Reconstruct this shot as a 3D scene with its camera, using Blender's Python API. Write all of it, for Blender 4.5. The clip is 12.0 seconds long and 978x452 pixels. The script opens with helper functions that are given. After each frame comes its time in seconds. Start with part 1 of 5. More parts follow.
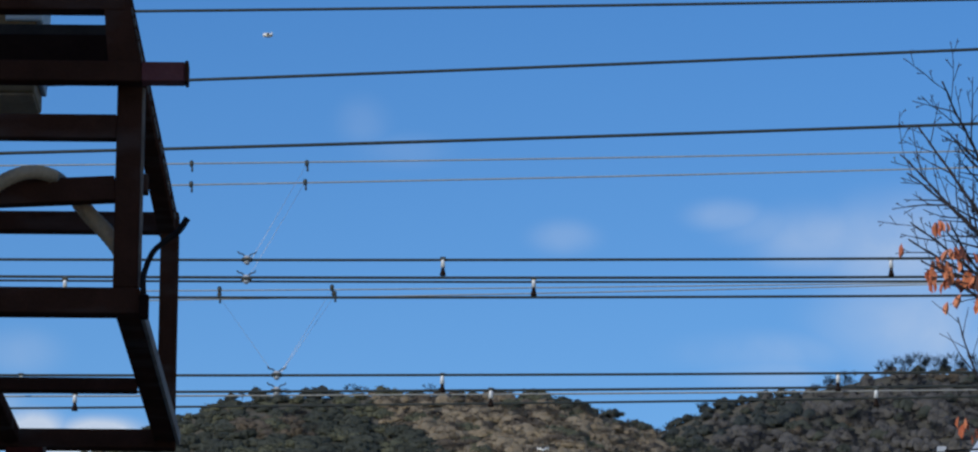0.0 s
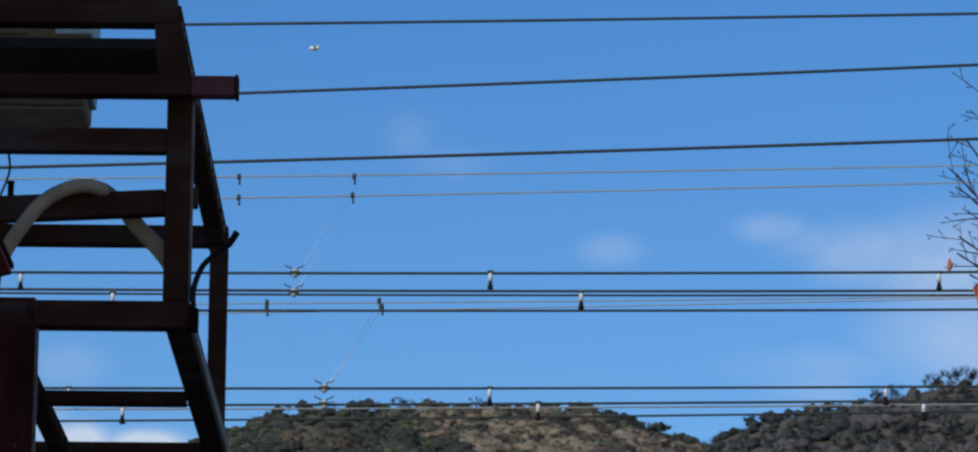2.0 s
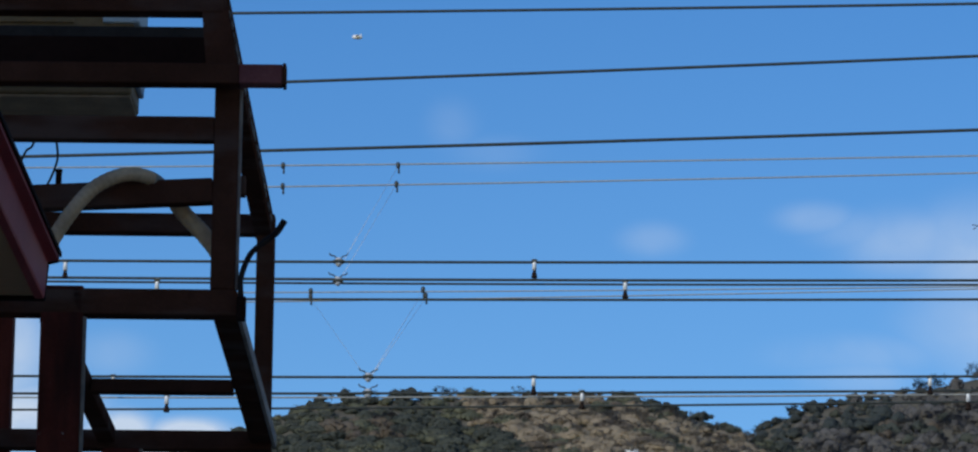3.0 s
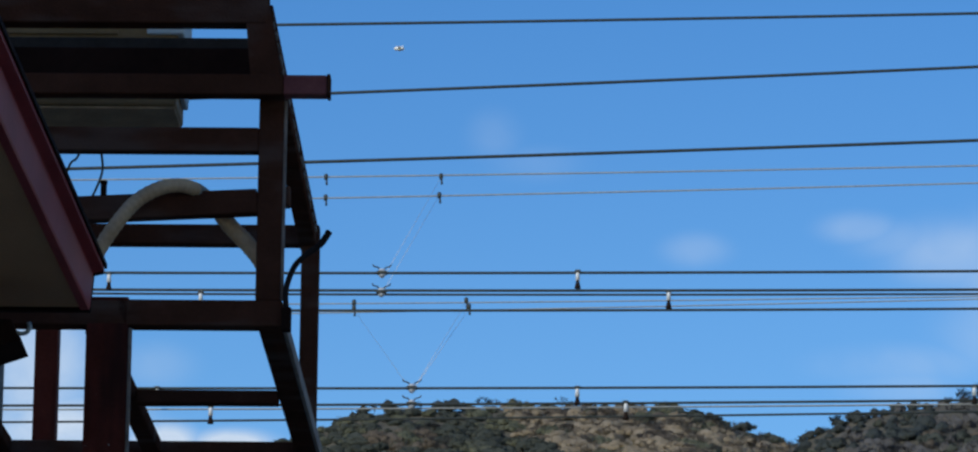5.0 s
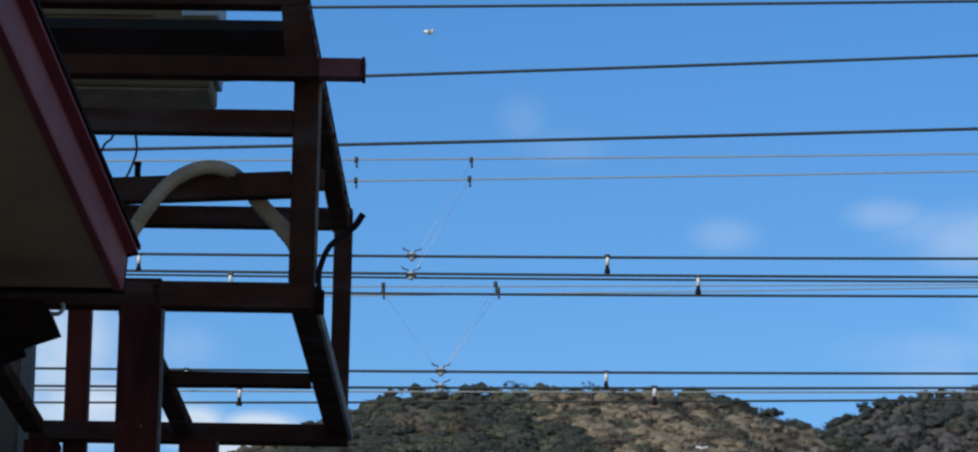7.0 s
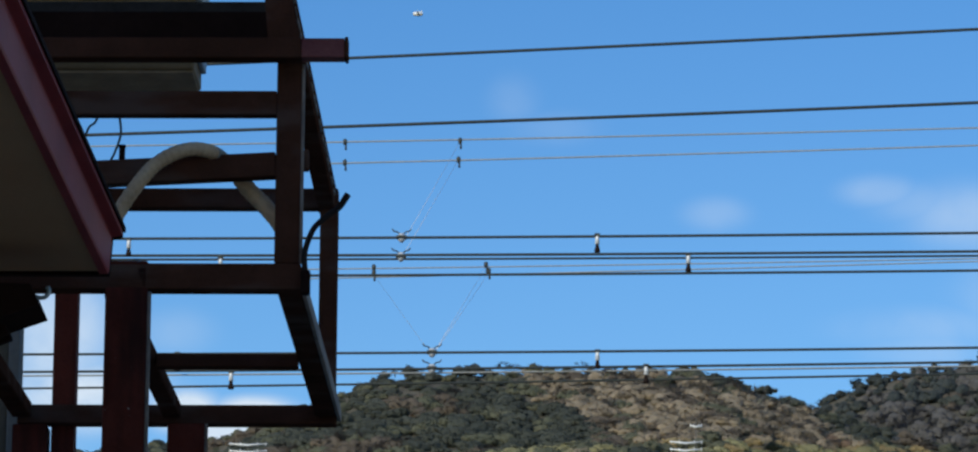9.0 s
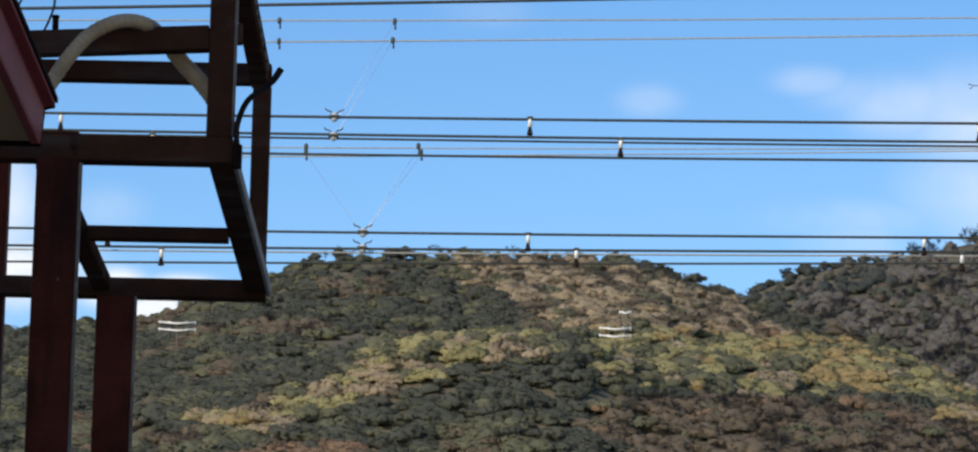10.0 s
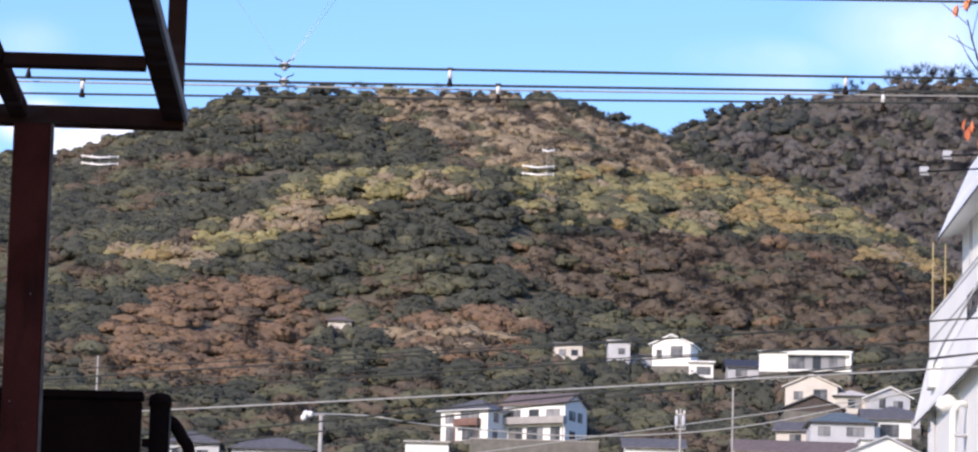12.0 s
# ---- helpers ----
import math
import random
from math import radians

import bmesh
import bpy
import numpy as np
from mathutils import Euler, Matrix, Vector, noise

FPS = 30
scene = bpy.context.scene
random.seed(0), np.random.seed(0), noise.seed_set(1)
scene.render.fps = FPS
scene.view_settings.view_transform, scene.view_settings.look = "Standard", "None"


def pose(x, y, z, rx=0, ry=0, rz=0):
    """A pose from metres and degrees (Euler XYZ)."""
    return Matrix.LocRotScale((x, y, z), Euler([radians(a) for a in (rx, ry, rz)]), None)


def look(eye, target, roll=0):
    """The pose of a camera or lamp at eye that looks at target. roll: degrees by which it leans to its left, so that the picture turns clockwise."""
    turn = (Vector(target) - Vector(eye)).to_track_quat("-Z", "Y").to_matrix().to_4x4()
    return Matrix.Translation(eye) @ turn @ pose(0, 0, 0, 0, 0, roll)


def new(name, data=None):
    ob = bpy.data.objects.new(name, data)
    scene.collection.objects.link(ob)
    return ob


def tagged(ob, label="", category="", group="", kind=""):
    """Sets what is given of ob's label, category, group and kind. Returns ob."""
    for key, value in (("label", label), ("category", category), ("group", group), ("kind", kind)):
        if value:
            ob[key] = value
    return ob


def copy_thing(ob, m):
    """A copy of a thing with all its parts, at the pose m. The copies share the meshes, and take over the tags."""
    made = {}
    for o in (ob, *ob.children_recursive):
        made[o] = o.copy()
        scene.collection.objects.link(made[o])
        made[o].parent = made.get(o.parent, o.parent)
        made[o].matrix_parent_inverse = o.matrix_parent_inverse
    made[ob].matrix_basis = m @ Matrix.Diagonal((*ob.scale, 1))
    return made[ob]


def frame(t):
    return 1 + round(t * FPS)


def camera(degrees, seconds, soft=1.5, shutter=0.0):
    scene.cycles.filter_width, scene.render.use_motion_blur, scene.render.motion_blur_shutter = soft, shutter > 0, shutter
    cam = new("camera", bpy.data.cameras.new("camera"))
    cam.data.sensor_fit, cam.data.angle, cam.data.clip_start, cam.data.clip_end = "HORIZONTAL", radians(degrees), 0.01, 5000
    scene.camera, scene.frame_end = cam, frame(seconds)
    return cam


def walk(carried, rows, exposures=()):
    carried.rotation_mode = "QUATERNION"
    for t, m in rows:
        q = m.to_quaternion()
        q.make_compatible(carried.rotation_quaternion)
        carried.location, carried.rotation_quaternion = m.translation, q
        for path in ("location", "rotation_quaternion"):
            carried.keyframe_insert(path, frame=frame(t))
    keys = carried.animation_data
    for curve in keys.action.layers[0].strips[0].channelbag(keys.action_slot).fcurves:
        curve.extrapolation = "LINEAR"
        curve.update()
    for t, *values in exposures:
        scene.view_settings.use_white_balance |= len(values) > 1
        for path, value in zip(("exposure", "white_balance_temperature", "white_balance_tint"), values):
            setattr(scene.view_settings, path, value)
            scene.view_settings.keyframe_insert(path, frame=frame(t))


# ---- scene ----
# The camera: carried by hand, a long lens, standing in the street.
cam = camera(12.77, 12.0, soft=2.2)
# seconds, eye x, eye z, heading (degrees to the left of +y), tilt up, lean
STEPS = [
    (0.0, 0.039, 1.596, -0.920, 13.412, 0.259),
    (0.5, 0.042, 1.600, -0.629, 13.370, 0.056),
    (1.0, 0.045, 1.599, -0.669, 13.296, 0.262),
    (1.5, 0.021, 1.604, -0.193, 13.324, 0.372),
    (2.0, 0.027, 1.599, -0.293, 13.580, 0.446),
    (2.5, 0.009, 1.600, -0.033, 13.522, 0.580),
    (3.0, 0.009, 1.598, 0.280, 13.431, 0.650),
    (3.2, 0.011, 1.600, 0.340, 13.463, 0.541),
    (4.8, 0.002, 1.592, 0.722, 13.587, 0.644),
    (5.0, -0.000, 1.594, 0.853, 13.570, 0.587),
    (5.5, 0.000, 1.600, 0.837, 13.689, 0.716),
    (6.0, -0.000, 1.603, 0.848, 13.586, 0.730),
    (6.5, -0.008, 1.603, 0.990, 13.629, 0.937),
    (7.0, -0.019, 1.594, 1.233, 13.353, 1.100),
    (7.2, -0.015, 1.591, 1.431, 13.359, 1.035),
    (8.8, 0.001, 1.592, 0.995, 13.275, 0.389),
    (9.0, 0.005, 1.583, 1.116, 13.109, 0.357),
    (9.5, 0.008, 1.570, 0.537, 12.295, 0.907),
    (10.0, 0.007, 1.561, 0.184, 11.594, 1.207),
    (10.5, 0.008, 1.552, 0.017, 11.138, 1.432),
    (11.0, 0.014, 1.547, -0.075, 10.742, 1.246),
    (11.5, 0.022, 1.547, -0.520, 10.357, 1.457),
    (12.0, 0.033, 1.534, -0.888, 9.489, 1.550),
]


def carried_pose(x, z, heading, tilt, lean):
    return pose(x, 0, z) @ pose(0, 0, 0, 0, 0, heading) @ pose(0, 0, 0, 90 + tilt) @ pose(0, 0, 0, 0, 0, lean)


walk(cam, [(t, carried_pose(*v)) for t, *v in STEPS],
     exposures=[(0, 0.02, 6180, 9), (3.2, 0.10, 6160, 7), (5, 0.16, 6160, 6), (7.2, 0.24, 6300, 6), (8.8, 0.31, 6450, 5), (9.5, 0.44, 6720, 4), (10.0, 0.72, 7450, 10), (10.5, 0.86, 7300, 14), (11.0, 1.02, 7150, 19), (12, 1.17, 7030, 24)])

# ---- light ----
SUN_TO = Vector((-0.52, -0.72, 0.46)).normalized()
sky_world = bpy.data.worlds.new("sky")
scene.world = sky_world
sky_world.use_nodes = True
wn = sky_world.node_tree
sky = wn.nodes.new("ShaderNodeTexSky")
sky.sky_type = "NISHITA"
sky.sun_disc = False
sky.sun_elevation = math.asin(SUN_TO.z)
sky.sun_rotation = math.atan2(SUN_TO.x, SUN_TO.y)
sky.air_density, sky.dust_density, sky.ozone_density = 1.0, 0.3, 3.0
wn.nodes["Background"].inputs["Strength"].default_value = 0.108
rich = wn.nodes.new("ShaderNodeHueSaturation")
rich.inputs["Saturation"].default_value = 1.31
rich.inputs["Hue"].default_value = 0.5095
wn.links.new(sky.outputs[0], rich.inputs["Color"])
wn.links.new(rich.outputs[0], wn.nodes["Background"].inputs["Color"])
sun = new("sun", bpy.data.lights.new("sun", "SUN"))
sun.data.energy, sun.data.angle, sun.data.color = 2.0, radians(4.0), (1.0, 0.93, 0.82)
sun.matrix_world = look(SUN_TO * 100, (0, 0, 0))


# ---- materials ----
def surface(name, low, high, scale=3.0, rough=0.7, metal=0.0, bump=0.15, fine=40.0, island=0.0, random_ob=0.0, sheen=0.5):
    """A mottled surface: two colours mixed by noise at two scales, with fine relief."""
    m = bpy.data.materials.new(name)
    m.use_nodes = True
    nt = m.node_tree
    b = nt.nodes["Principled BSDF"]
    b.inputs["Roughness"].default_value = rough
    b.inputs["Metallic"].default_value = metal
    b.inputs["Specular IOR Level"].default_value = sheen
    co = nt.nodes.new("ShaderNodeTexCoord")
    n1 = nt.nodes.new("ShaderNodeTexNoise")
    n1.inputs["Scale"].default_value, n1.inputs["Detail"].default_value = scale, 6
    n2 = nt.nodes.new("ShaderNodeTexNoise")
    n2.inputs["Scale"].default_value, n2.inputs["Detail"].default_value = fine, 4
    for n in (n1, n2):
        nt.links.new(co.outputs["Object"], n.inputs["Vector"])
    add = nt.nodes.new("ShaderNodeMath")
    add.operation = "MULTIPLY_ADD"
    add.inputs[1].default_value = 0.35
    nt.links.new(n2.outputs["Fac"], add.inputs[0])
    nt.links.new(n1.outputs["Fac"], add.inputs[2])
    ramp = nt.nodes.new("ShaderNodeValToRGB")
    ramp.color_ramp.elements[0].position, ramp.color_ramp.elements[1].position = 0.42, 0.92
    ramp.color_ramp.elements[0].color = (*low, 1)
    ramp.color_ramp.elements[1].color = (*high, 1)
    last = add.outputs[0]
    if island or random_ob:
        g = nt.nodes.new("ShaderNodeNewGeometry" if island else "ShaderNodeObjectInfo")
        k = nt.nodes.new("ShaderNodeMath")
        k.operation = "MULTIPLY_ADD"
        k.inputs[1].default_value = island or random_ob
        nt.links.new(g.outputs["Random Per Island" if island else "Random"], k.inputs[0])
        nt.links.new(last, k.inputs[2])
        sub = nt.nodes.new("ShaderNodeMath")
        sub.operation = "SUBTRACT"
        sub.inputs[1].default_value = (island or random_ob) * 0.5
        nt.links.new(k.outputs[0], sub.inputs[0])
        last = sub.outputs[0]
    nt.links.new(last, ramp.inputs["Fac"])
    nt.links.new(ramp.outputs["Color"], b.inputs["Base Color"])
    if bump:
        bp = nt.nodes.new("ShaderNodeBump")
        bp.inputs["Strength"].default_value, bp.inputs["Distance"].default_value = bump, 0.01
        nt.links.new(n2.outputs["Fac"], bp.inputs["Height"])
        nt.links.new(bp.outputs["Normal"], b.inputs["Normal"])
    return m


def glass(name, colour=(0.03, 0.034, 0.04)):
    m = surface(name, colour, [0.22 + c for c in colour], 0.6, rough=0.1, bump=0.0, sheen=0.3, random_ob=0.75)
    return m


STEEL = surface("red_oxide_steel", (0.056, 0.021, 0.0115), (0.096, 0.035, 0.020), 6, rough=0.8, bump=0.3, fine=90, sheen=0.0)
STEEL_POST = surface("weathered_red_steel", (0.080, 0.0165, 0.010), (0.150, 0.032, 0.020), 5, rough=0.58, bump=0.3, fine=70, sheen=0.02)
def streaked(m, colour, scale=(3.0, 3.0, 0.5), specks=0.73):
    """Adds long drips of another colour, and pale specks, to a surface."""
    nt = m.node_tree
    b = nt.nodes["Principled BSDF"]
    base = nt.nodes["Color Ramp"].outputs["Color"]
    co = nt.nodes["Texture Coordinate"].outputs["Object"]
    for kind, tint, low, high in (("drip", colour, 0.50, 0.66), ("speck", (0.4, 0.36, 0.33), specks, specks + 0.05)):
        mp = nt.nodes.new("ShaderNodeMapping")
        mp.inputs["Scale"].default_value = scale if kind == "drip" else (16, 16, 16)
        nz = nt.nodes.new("ShaderNodeTexNoise")
        nz.inputs["Scale"].default_value, nz.inputs["Detail"].default_value = 2.0, 3
        mr = nt.nodes.new("ShaderNodeMapRange")
        mr.inputs["From Min"].default_value, mr.inputs["From Max"].default_value = low, high
        mx = nt.nodes.new("ShaderNodeMix")
        mx.data_type = "RGBA"
        mx.inputs["B"].default_value = (*tint, 1)
        nt.links.new(co, mp.inputs["Vector"])
        nt.links.new(mp.outputs[0], nz.inputs["Vector"])
        nt.links.new(nz.outputs["Fac"], mr.inputs["Value"])
        nt.links.new(mr.outputs[0], mx.inputs["Factor"])
        nt.links.new(base, mx.inputs["A"])
        base = mx.outputs["Result"]
    nt.links.new(base, b.inputs["Base Color"])


streaked(STEEL_POST, (0.030, 0.012, 0.009))
streaked(STEEL, (0.108, 0.058, 0.041), (0.9, 3.0, 3.0), 0.8)
FASCIA = surface("maroon_fascia_paint", (0.27, 0.030, 0.028), (0.37, 0.050, 0.045), 2.5, rough=0.5, bump=0.1, sheen=0.08)
SOFFIT = surface("cream_soffit_board", (0.44, 0.170, 0.058), (0.52, 0.215, 0.08), 1.4, rough=0.8, bump=0.1)
HOSE = surface("beige_conduit_tape", (0.40, 0.215, 0.10), (0.68, 0.41, 0.22), 7, rough=0.7, bump=0.5, fine=60)
BEIGE = surface("beige_enamel", (0.21, 0.115, 0.048), (0.29, 0.165, 0.075), 3, rough=0.6, sheen=0.05)
BLACK = surface("black_rubber", (0.016, 0.010, 0.008), (0.034, 0.024, 0.020), 8, rough=0.8, sheen=0.03)
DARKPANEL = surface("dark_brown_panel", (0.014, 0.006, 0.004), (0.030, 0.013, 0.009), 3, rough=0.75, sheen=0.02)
CABLE = surface("weathered_black_cable", (0.02, 0.024, 0.02), (0.05, 0.056, 0.044), 30, rough=0.5)
ALU = surface("bare_aluminium_strand", (0.32, 0.33, 0.30), (0.5, 0.5, 0.46), 30, rough=0.5, metal=0.3)
PORCELAIN = surface("white_porcelain", (0.72, 0.72, 0.70), (0.85, 0.85, 0.83), 8, rough=0.25, bump=0.05)
CONCRETE = surface("grey_concrete", (0.27, 0.26, 0.24), (0.42, 0.41, 0.38), 1.5, rough=0.85, bump=0.4)
WHITEWALL = surface("white_render", (0.72, 0.735, 0.70), (0.84, 0.855, 0.82), 0.5, rough=0.75, bump=0.2)
CREAMWALL = surface("cream_render", (0.50, 0.475, 0.425), (0.63, 0.60, 0.54), 0.5, rough=0.8, bump=0.2)
PALEWALL = surface("pale_grey_render", (0.40, 0.42, 0.44), (0.54, 0.56, 0.58), 0.5, rough=0.8, bump=0.2)
GREYROOF = surface("grey_roof_tile", (0.07, 0.07, 0.075), (0.15, 0.15, 0.155), 1.5, rough=0.7, bump=0.5, fine=6)
BROWNROOF = surface("brown_roof_tile", (0.11, 0.085, 0.078), (0.2, 0.158, 0.145), 1.5, rough=0.7, bump=0.5, fine=6)
BLUEROOF = surface("slate_blue_roof", (0.075, 0.105, 0.12), (0.14, 0.18, 0.2), 1.2, rough=0.6, bump=0.4, fine=6)
TRIM = surface("dark_window_trim", (0.03, 0.03, 0.035), (0.07, 0.07, 0.075), 3, rough=0.5)
PANE = glass("window_pane")
BARK = surface("grey_brown_bark", (0.022, 0.018, 0.02), (0.055, 0.045, 0.045), 9, rough=0.9, bump=0.5)
ORANGE = surface("orange_autumn_leaf", (0.52, 0.13, 0.055), (0.76, 0.27, 0.12), 14, rough=0.6, island=0.6)
GROUND = surface("leaf_litter_soil", (0.075, 0.068, 0.045), (0.14, 0.12, 0.08), 0.08, rough=0.95, bump=0.4, fine=1.2)

# ---- building helpers ----
def part(name, bm, material, parent=None, label=""):
    """Links a bmesh as one mesh object, under a thing or a part where one is given."""
    me = bpy.data.meshes.new(name)
    bm.to_mesh(me)
    bm.free()
    for mt in (material if isinstance(material, (list, tuple)) else [material]):
        me.materials.append(mt)
    ob = new(name, me)
    if parent is not None:
        ob.parent = parent
    if label:
        ob["label"] = label
    return ob


def thing(name, label, category, at=(0, 0, 0), group="", kind="", turn=0):
    ob = new(name)
    ob.matrix_basis = pose(*at, 0, 0, turn)
    return tagged(ob, label, category, group, kind)


def add_box(bm, lo, hi, m=None):
    c = [(a + b) / 2 for a, b in zip(lo, hi)]
    s = [abs(b - a) for a, b in zip(lo, hi)]
    made = bmesh.ops.create_cube(bm, size=1, matrix=Matrix.LocRotScale(c, None, s))
    if m is not None:
        bmesh.ops.transform(bm, matrix=m, verts=made["verts"])
    return made["verts"]


def box(lo, hi, bevel=0.0):
    bm = bmesh.new()
    add_box(bm, lo, hi)
    if bevel:
        bmesh.ops.bevel(bm, geom=bm.edges[:], offset=bevel, segments=2, affect="EDGES", profile=0.5)
    return bm


def prism(points, lo, hi, axis="y"):
    """A flat outline, drawn out from lo to hi along an axis."""
    bm = bmesh.new()
    put = {"y": lambda p, s: (p[0], s, p[1]), "x": lambda p, s: (s, p[0], p[1]), "z": lambda p, s: (p[0], p[1], s)}[axis]
    a = [bm.verts.new(put(p, lo)) for p in points]
    b = [bm.verts.new(put(p, hi)) for p in points]
    bm.faces.new(a)
    bm.faces.new(b[::-1])
    for i in range(len(a)):
        j = (i + 1) % len(a)
        bm.faces.new((a[j], a[i], b[i], b[j]))
    bmesh.ops.recalc_face_normals(bm, faces=bm.faces[:])
    return bm


def bar(p, q, w, h, bevel=0.006):
    """A straight member of width w and height h from p to q."""
    p, q = Vector(p), Vector(q)
    d = q - p
    bm = box((-w / 2, 0, -h / 2), (w / 2, d.length, h / 2), bevel)
    x = d.cross(Vector((0, 0, 1)))
    x = x.normalized() if x.length > 1e-5 else Vector((1, 0, 0))
    y = d.normalized()
    bm.transform(Matrix.Translation(p) @ Matrix((x, y, x.cross(y))).transposed().to_4x4())
    return bm


def tube(points, radius, sides=8, rings=None, wobble=0.0, closed=True):
    """A round hose through points; the radius may differ from point to point."""
    pts = [Vector(p) for p in points]
    rad = radius if isinstance(radius, (list, tuple)) else [radius] * len(pts)
    bm = bmesh.new()
    loops = []
    side = None
    for i, p in enumerate(pts):
        d = (pts[min(i + 1, len(pts) - 1)] - pts[max(i - 1, 0)]).normalized()
        if side is None:
            side = d.orthogonal().normalized()
        side = (side - d * side.dot(d)).normalized()
        up = d.cross(side)
        loops.append([bm.verts.new(p + (side * math.cos(a) + up * math.sin(a)) * rad[i])
                      for a in (k * 2 * math.pi / sides for k in range(sides))])
    for a, b in zip(loops, loops[1:]):
        for k in range(sides):
            f = bm.faces.new((a[k], a[(k + 1) % sides], b[(k + 1) % sides], b[k]))
            f.smooth = True
    if closed:
        bm.faces.new(loops[0][::-1])
        bm.faces.new(loops[-1])
    return bm


def smooth_path(points, n=8):
    """Catmull-Rom points through a few given ones."""
    p = [Vector(q) for q in points]
    p = [p[0] * 2 - p[1]] + p + [p[-1] * 2 - p[-2]]
    got = []
    for i in range(1, len(p) - 2):
        for k in range(n):
            t = k / n
            got.append(0.5 * (2 * p[i] + (p[i + 1] - p[i - 1]) * t + (2 * p[i - 1] - 5 * p[i] + 4 * p[i + 1] - p[i + 2]) * t * t
                              + (3 * p[i] - p[i - 1] - 3 * p[i + 1] + p[i + 2]) * t ** 3))
    got.append(p[-2])
    return got


# ---- the ground: street, town slope and the two hills, one sheet ----
RIDGE_X = [-3000, -250, -140, -98, -81, -72, -55, -41, 0, 31, 47, 60, 90, 104, 116, 140, 200, 400, 3000]
RIDGE_Z = [90, 154, 177, 181.5, 183, 186.6, 193.4, 198.0, 199.3, 198.9, 193.8, 189.2, 180.5, 172.5, 166, 146, 116, 80, 60]
FAR_X = [-3000, -300, 0, 58, 73, 98, 141, 162, 190, 260, 500, 3000]
FAR_Z = [100, 200, 225, 260, 271.5, 284.5, 292.5, 297.5, 297, 286, 240, 120]
SPUR_X = [-76, -56, -46, -35, -24, -10, 5, 15, 30]
SPUR_RISE = [0, 3.5, 5.0, 8.5, 11, 12.5, 12, 9, 0]


def land(x, y):
    street = max(0.0, min(y, 640) - 60) * 0.126
    z = street
    if y > 640:
        ridge = float(np.interp(x, RIDGE_X, RIDGE_Z))
        s = min(1.0, (y - 640) / 360)
        z = 73.08 + (ridge - 73.08) * s ** 1.04
        z += 5.5 * math.sin(math.pi * s) * noise.noise(Vector((x * 0.02, y * 0.008, 3.1)))
        z += 2.5 * math.sin(math.pi * s) * noise.noise(Vector((x * 0.06, y * 0.03, 8.7)))
        z += float(np.interp(x, SPUR_X, SPUR_RISE)) * math.exp(-((y - 815) / 30) ** 2)
        if y > 1000:
            z -= (y - 1000) * 0.45
            z = max(z, float(np.interp(x, FAR_X, FAR_Z)) - abs(y - 1450) * (0.36 if y < 1450 else 0.3), 20)
    return z


def build_ground():
    xs = sorted({*range(-3000, -300, 300), *range(-300, 321, 8), *range(400, 3001, 300)})
    ys = sorted({*range(-600, 0, 150), *range(0, 600, 40), *range(600, 1520, 8), *range(1560, 4600, 200)})
    bm = bmesh.new()
    grid = [[bm.verts.new((x, y, land(x, y))) for x in xs] for y in ys]
    for a, b in zip(grid, grid[1:]):
        for i in range(len(xs) - 1):
            f = bm.faces.new((a[i], a[i + 1], b[i + 1], b[i]))
            f.smooth = True
    tagged(part("ground", bm, GROUND), "leaf-littered ground rising from a street to wooded hills", "ground", kind="structure")


build_ground()
# unseen slab, added to throw warm light up onto soffit and frame
tagged(part("pavement", box((-30, -8.9, -0.5), (30, 59, 0.02)), surface("sandy_bounce_paving", (0.36, 0.31, 0.24), (0.5, 0.44, 0.35), 0.6, rough=0.9, bump=0.4)), "pale sandy concrete street slab, unseen, added to bounce light", "pavement", kind="structure")


# ---- the steel balcony frame ----
NEAR, FARY = 16.0, 18.7
# worn steel whose pale colour also carries the light on right-hand edges
EDGE = surface("worn_lit_steel_edge", (0.13, 0.085, 0.062), (0.32, 0.225, 0.165), 9, rough=0.6, sheen=0.1)
STEEL_END = surface("brick_red_steel", (0.16, 0.045, 0.040), (0.24, 0.075, 0.062), 8, rough=0.7, bump=0.3, fine=60, sheen=0.05)


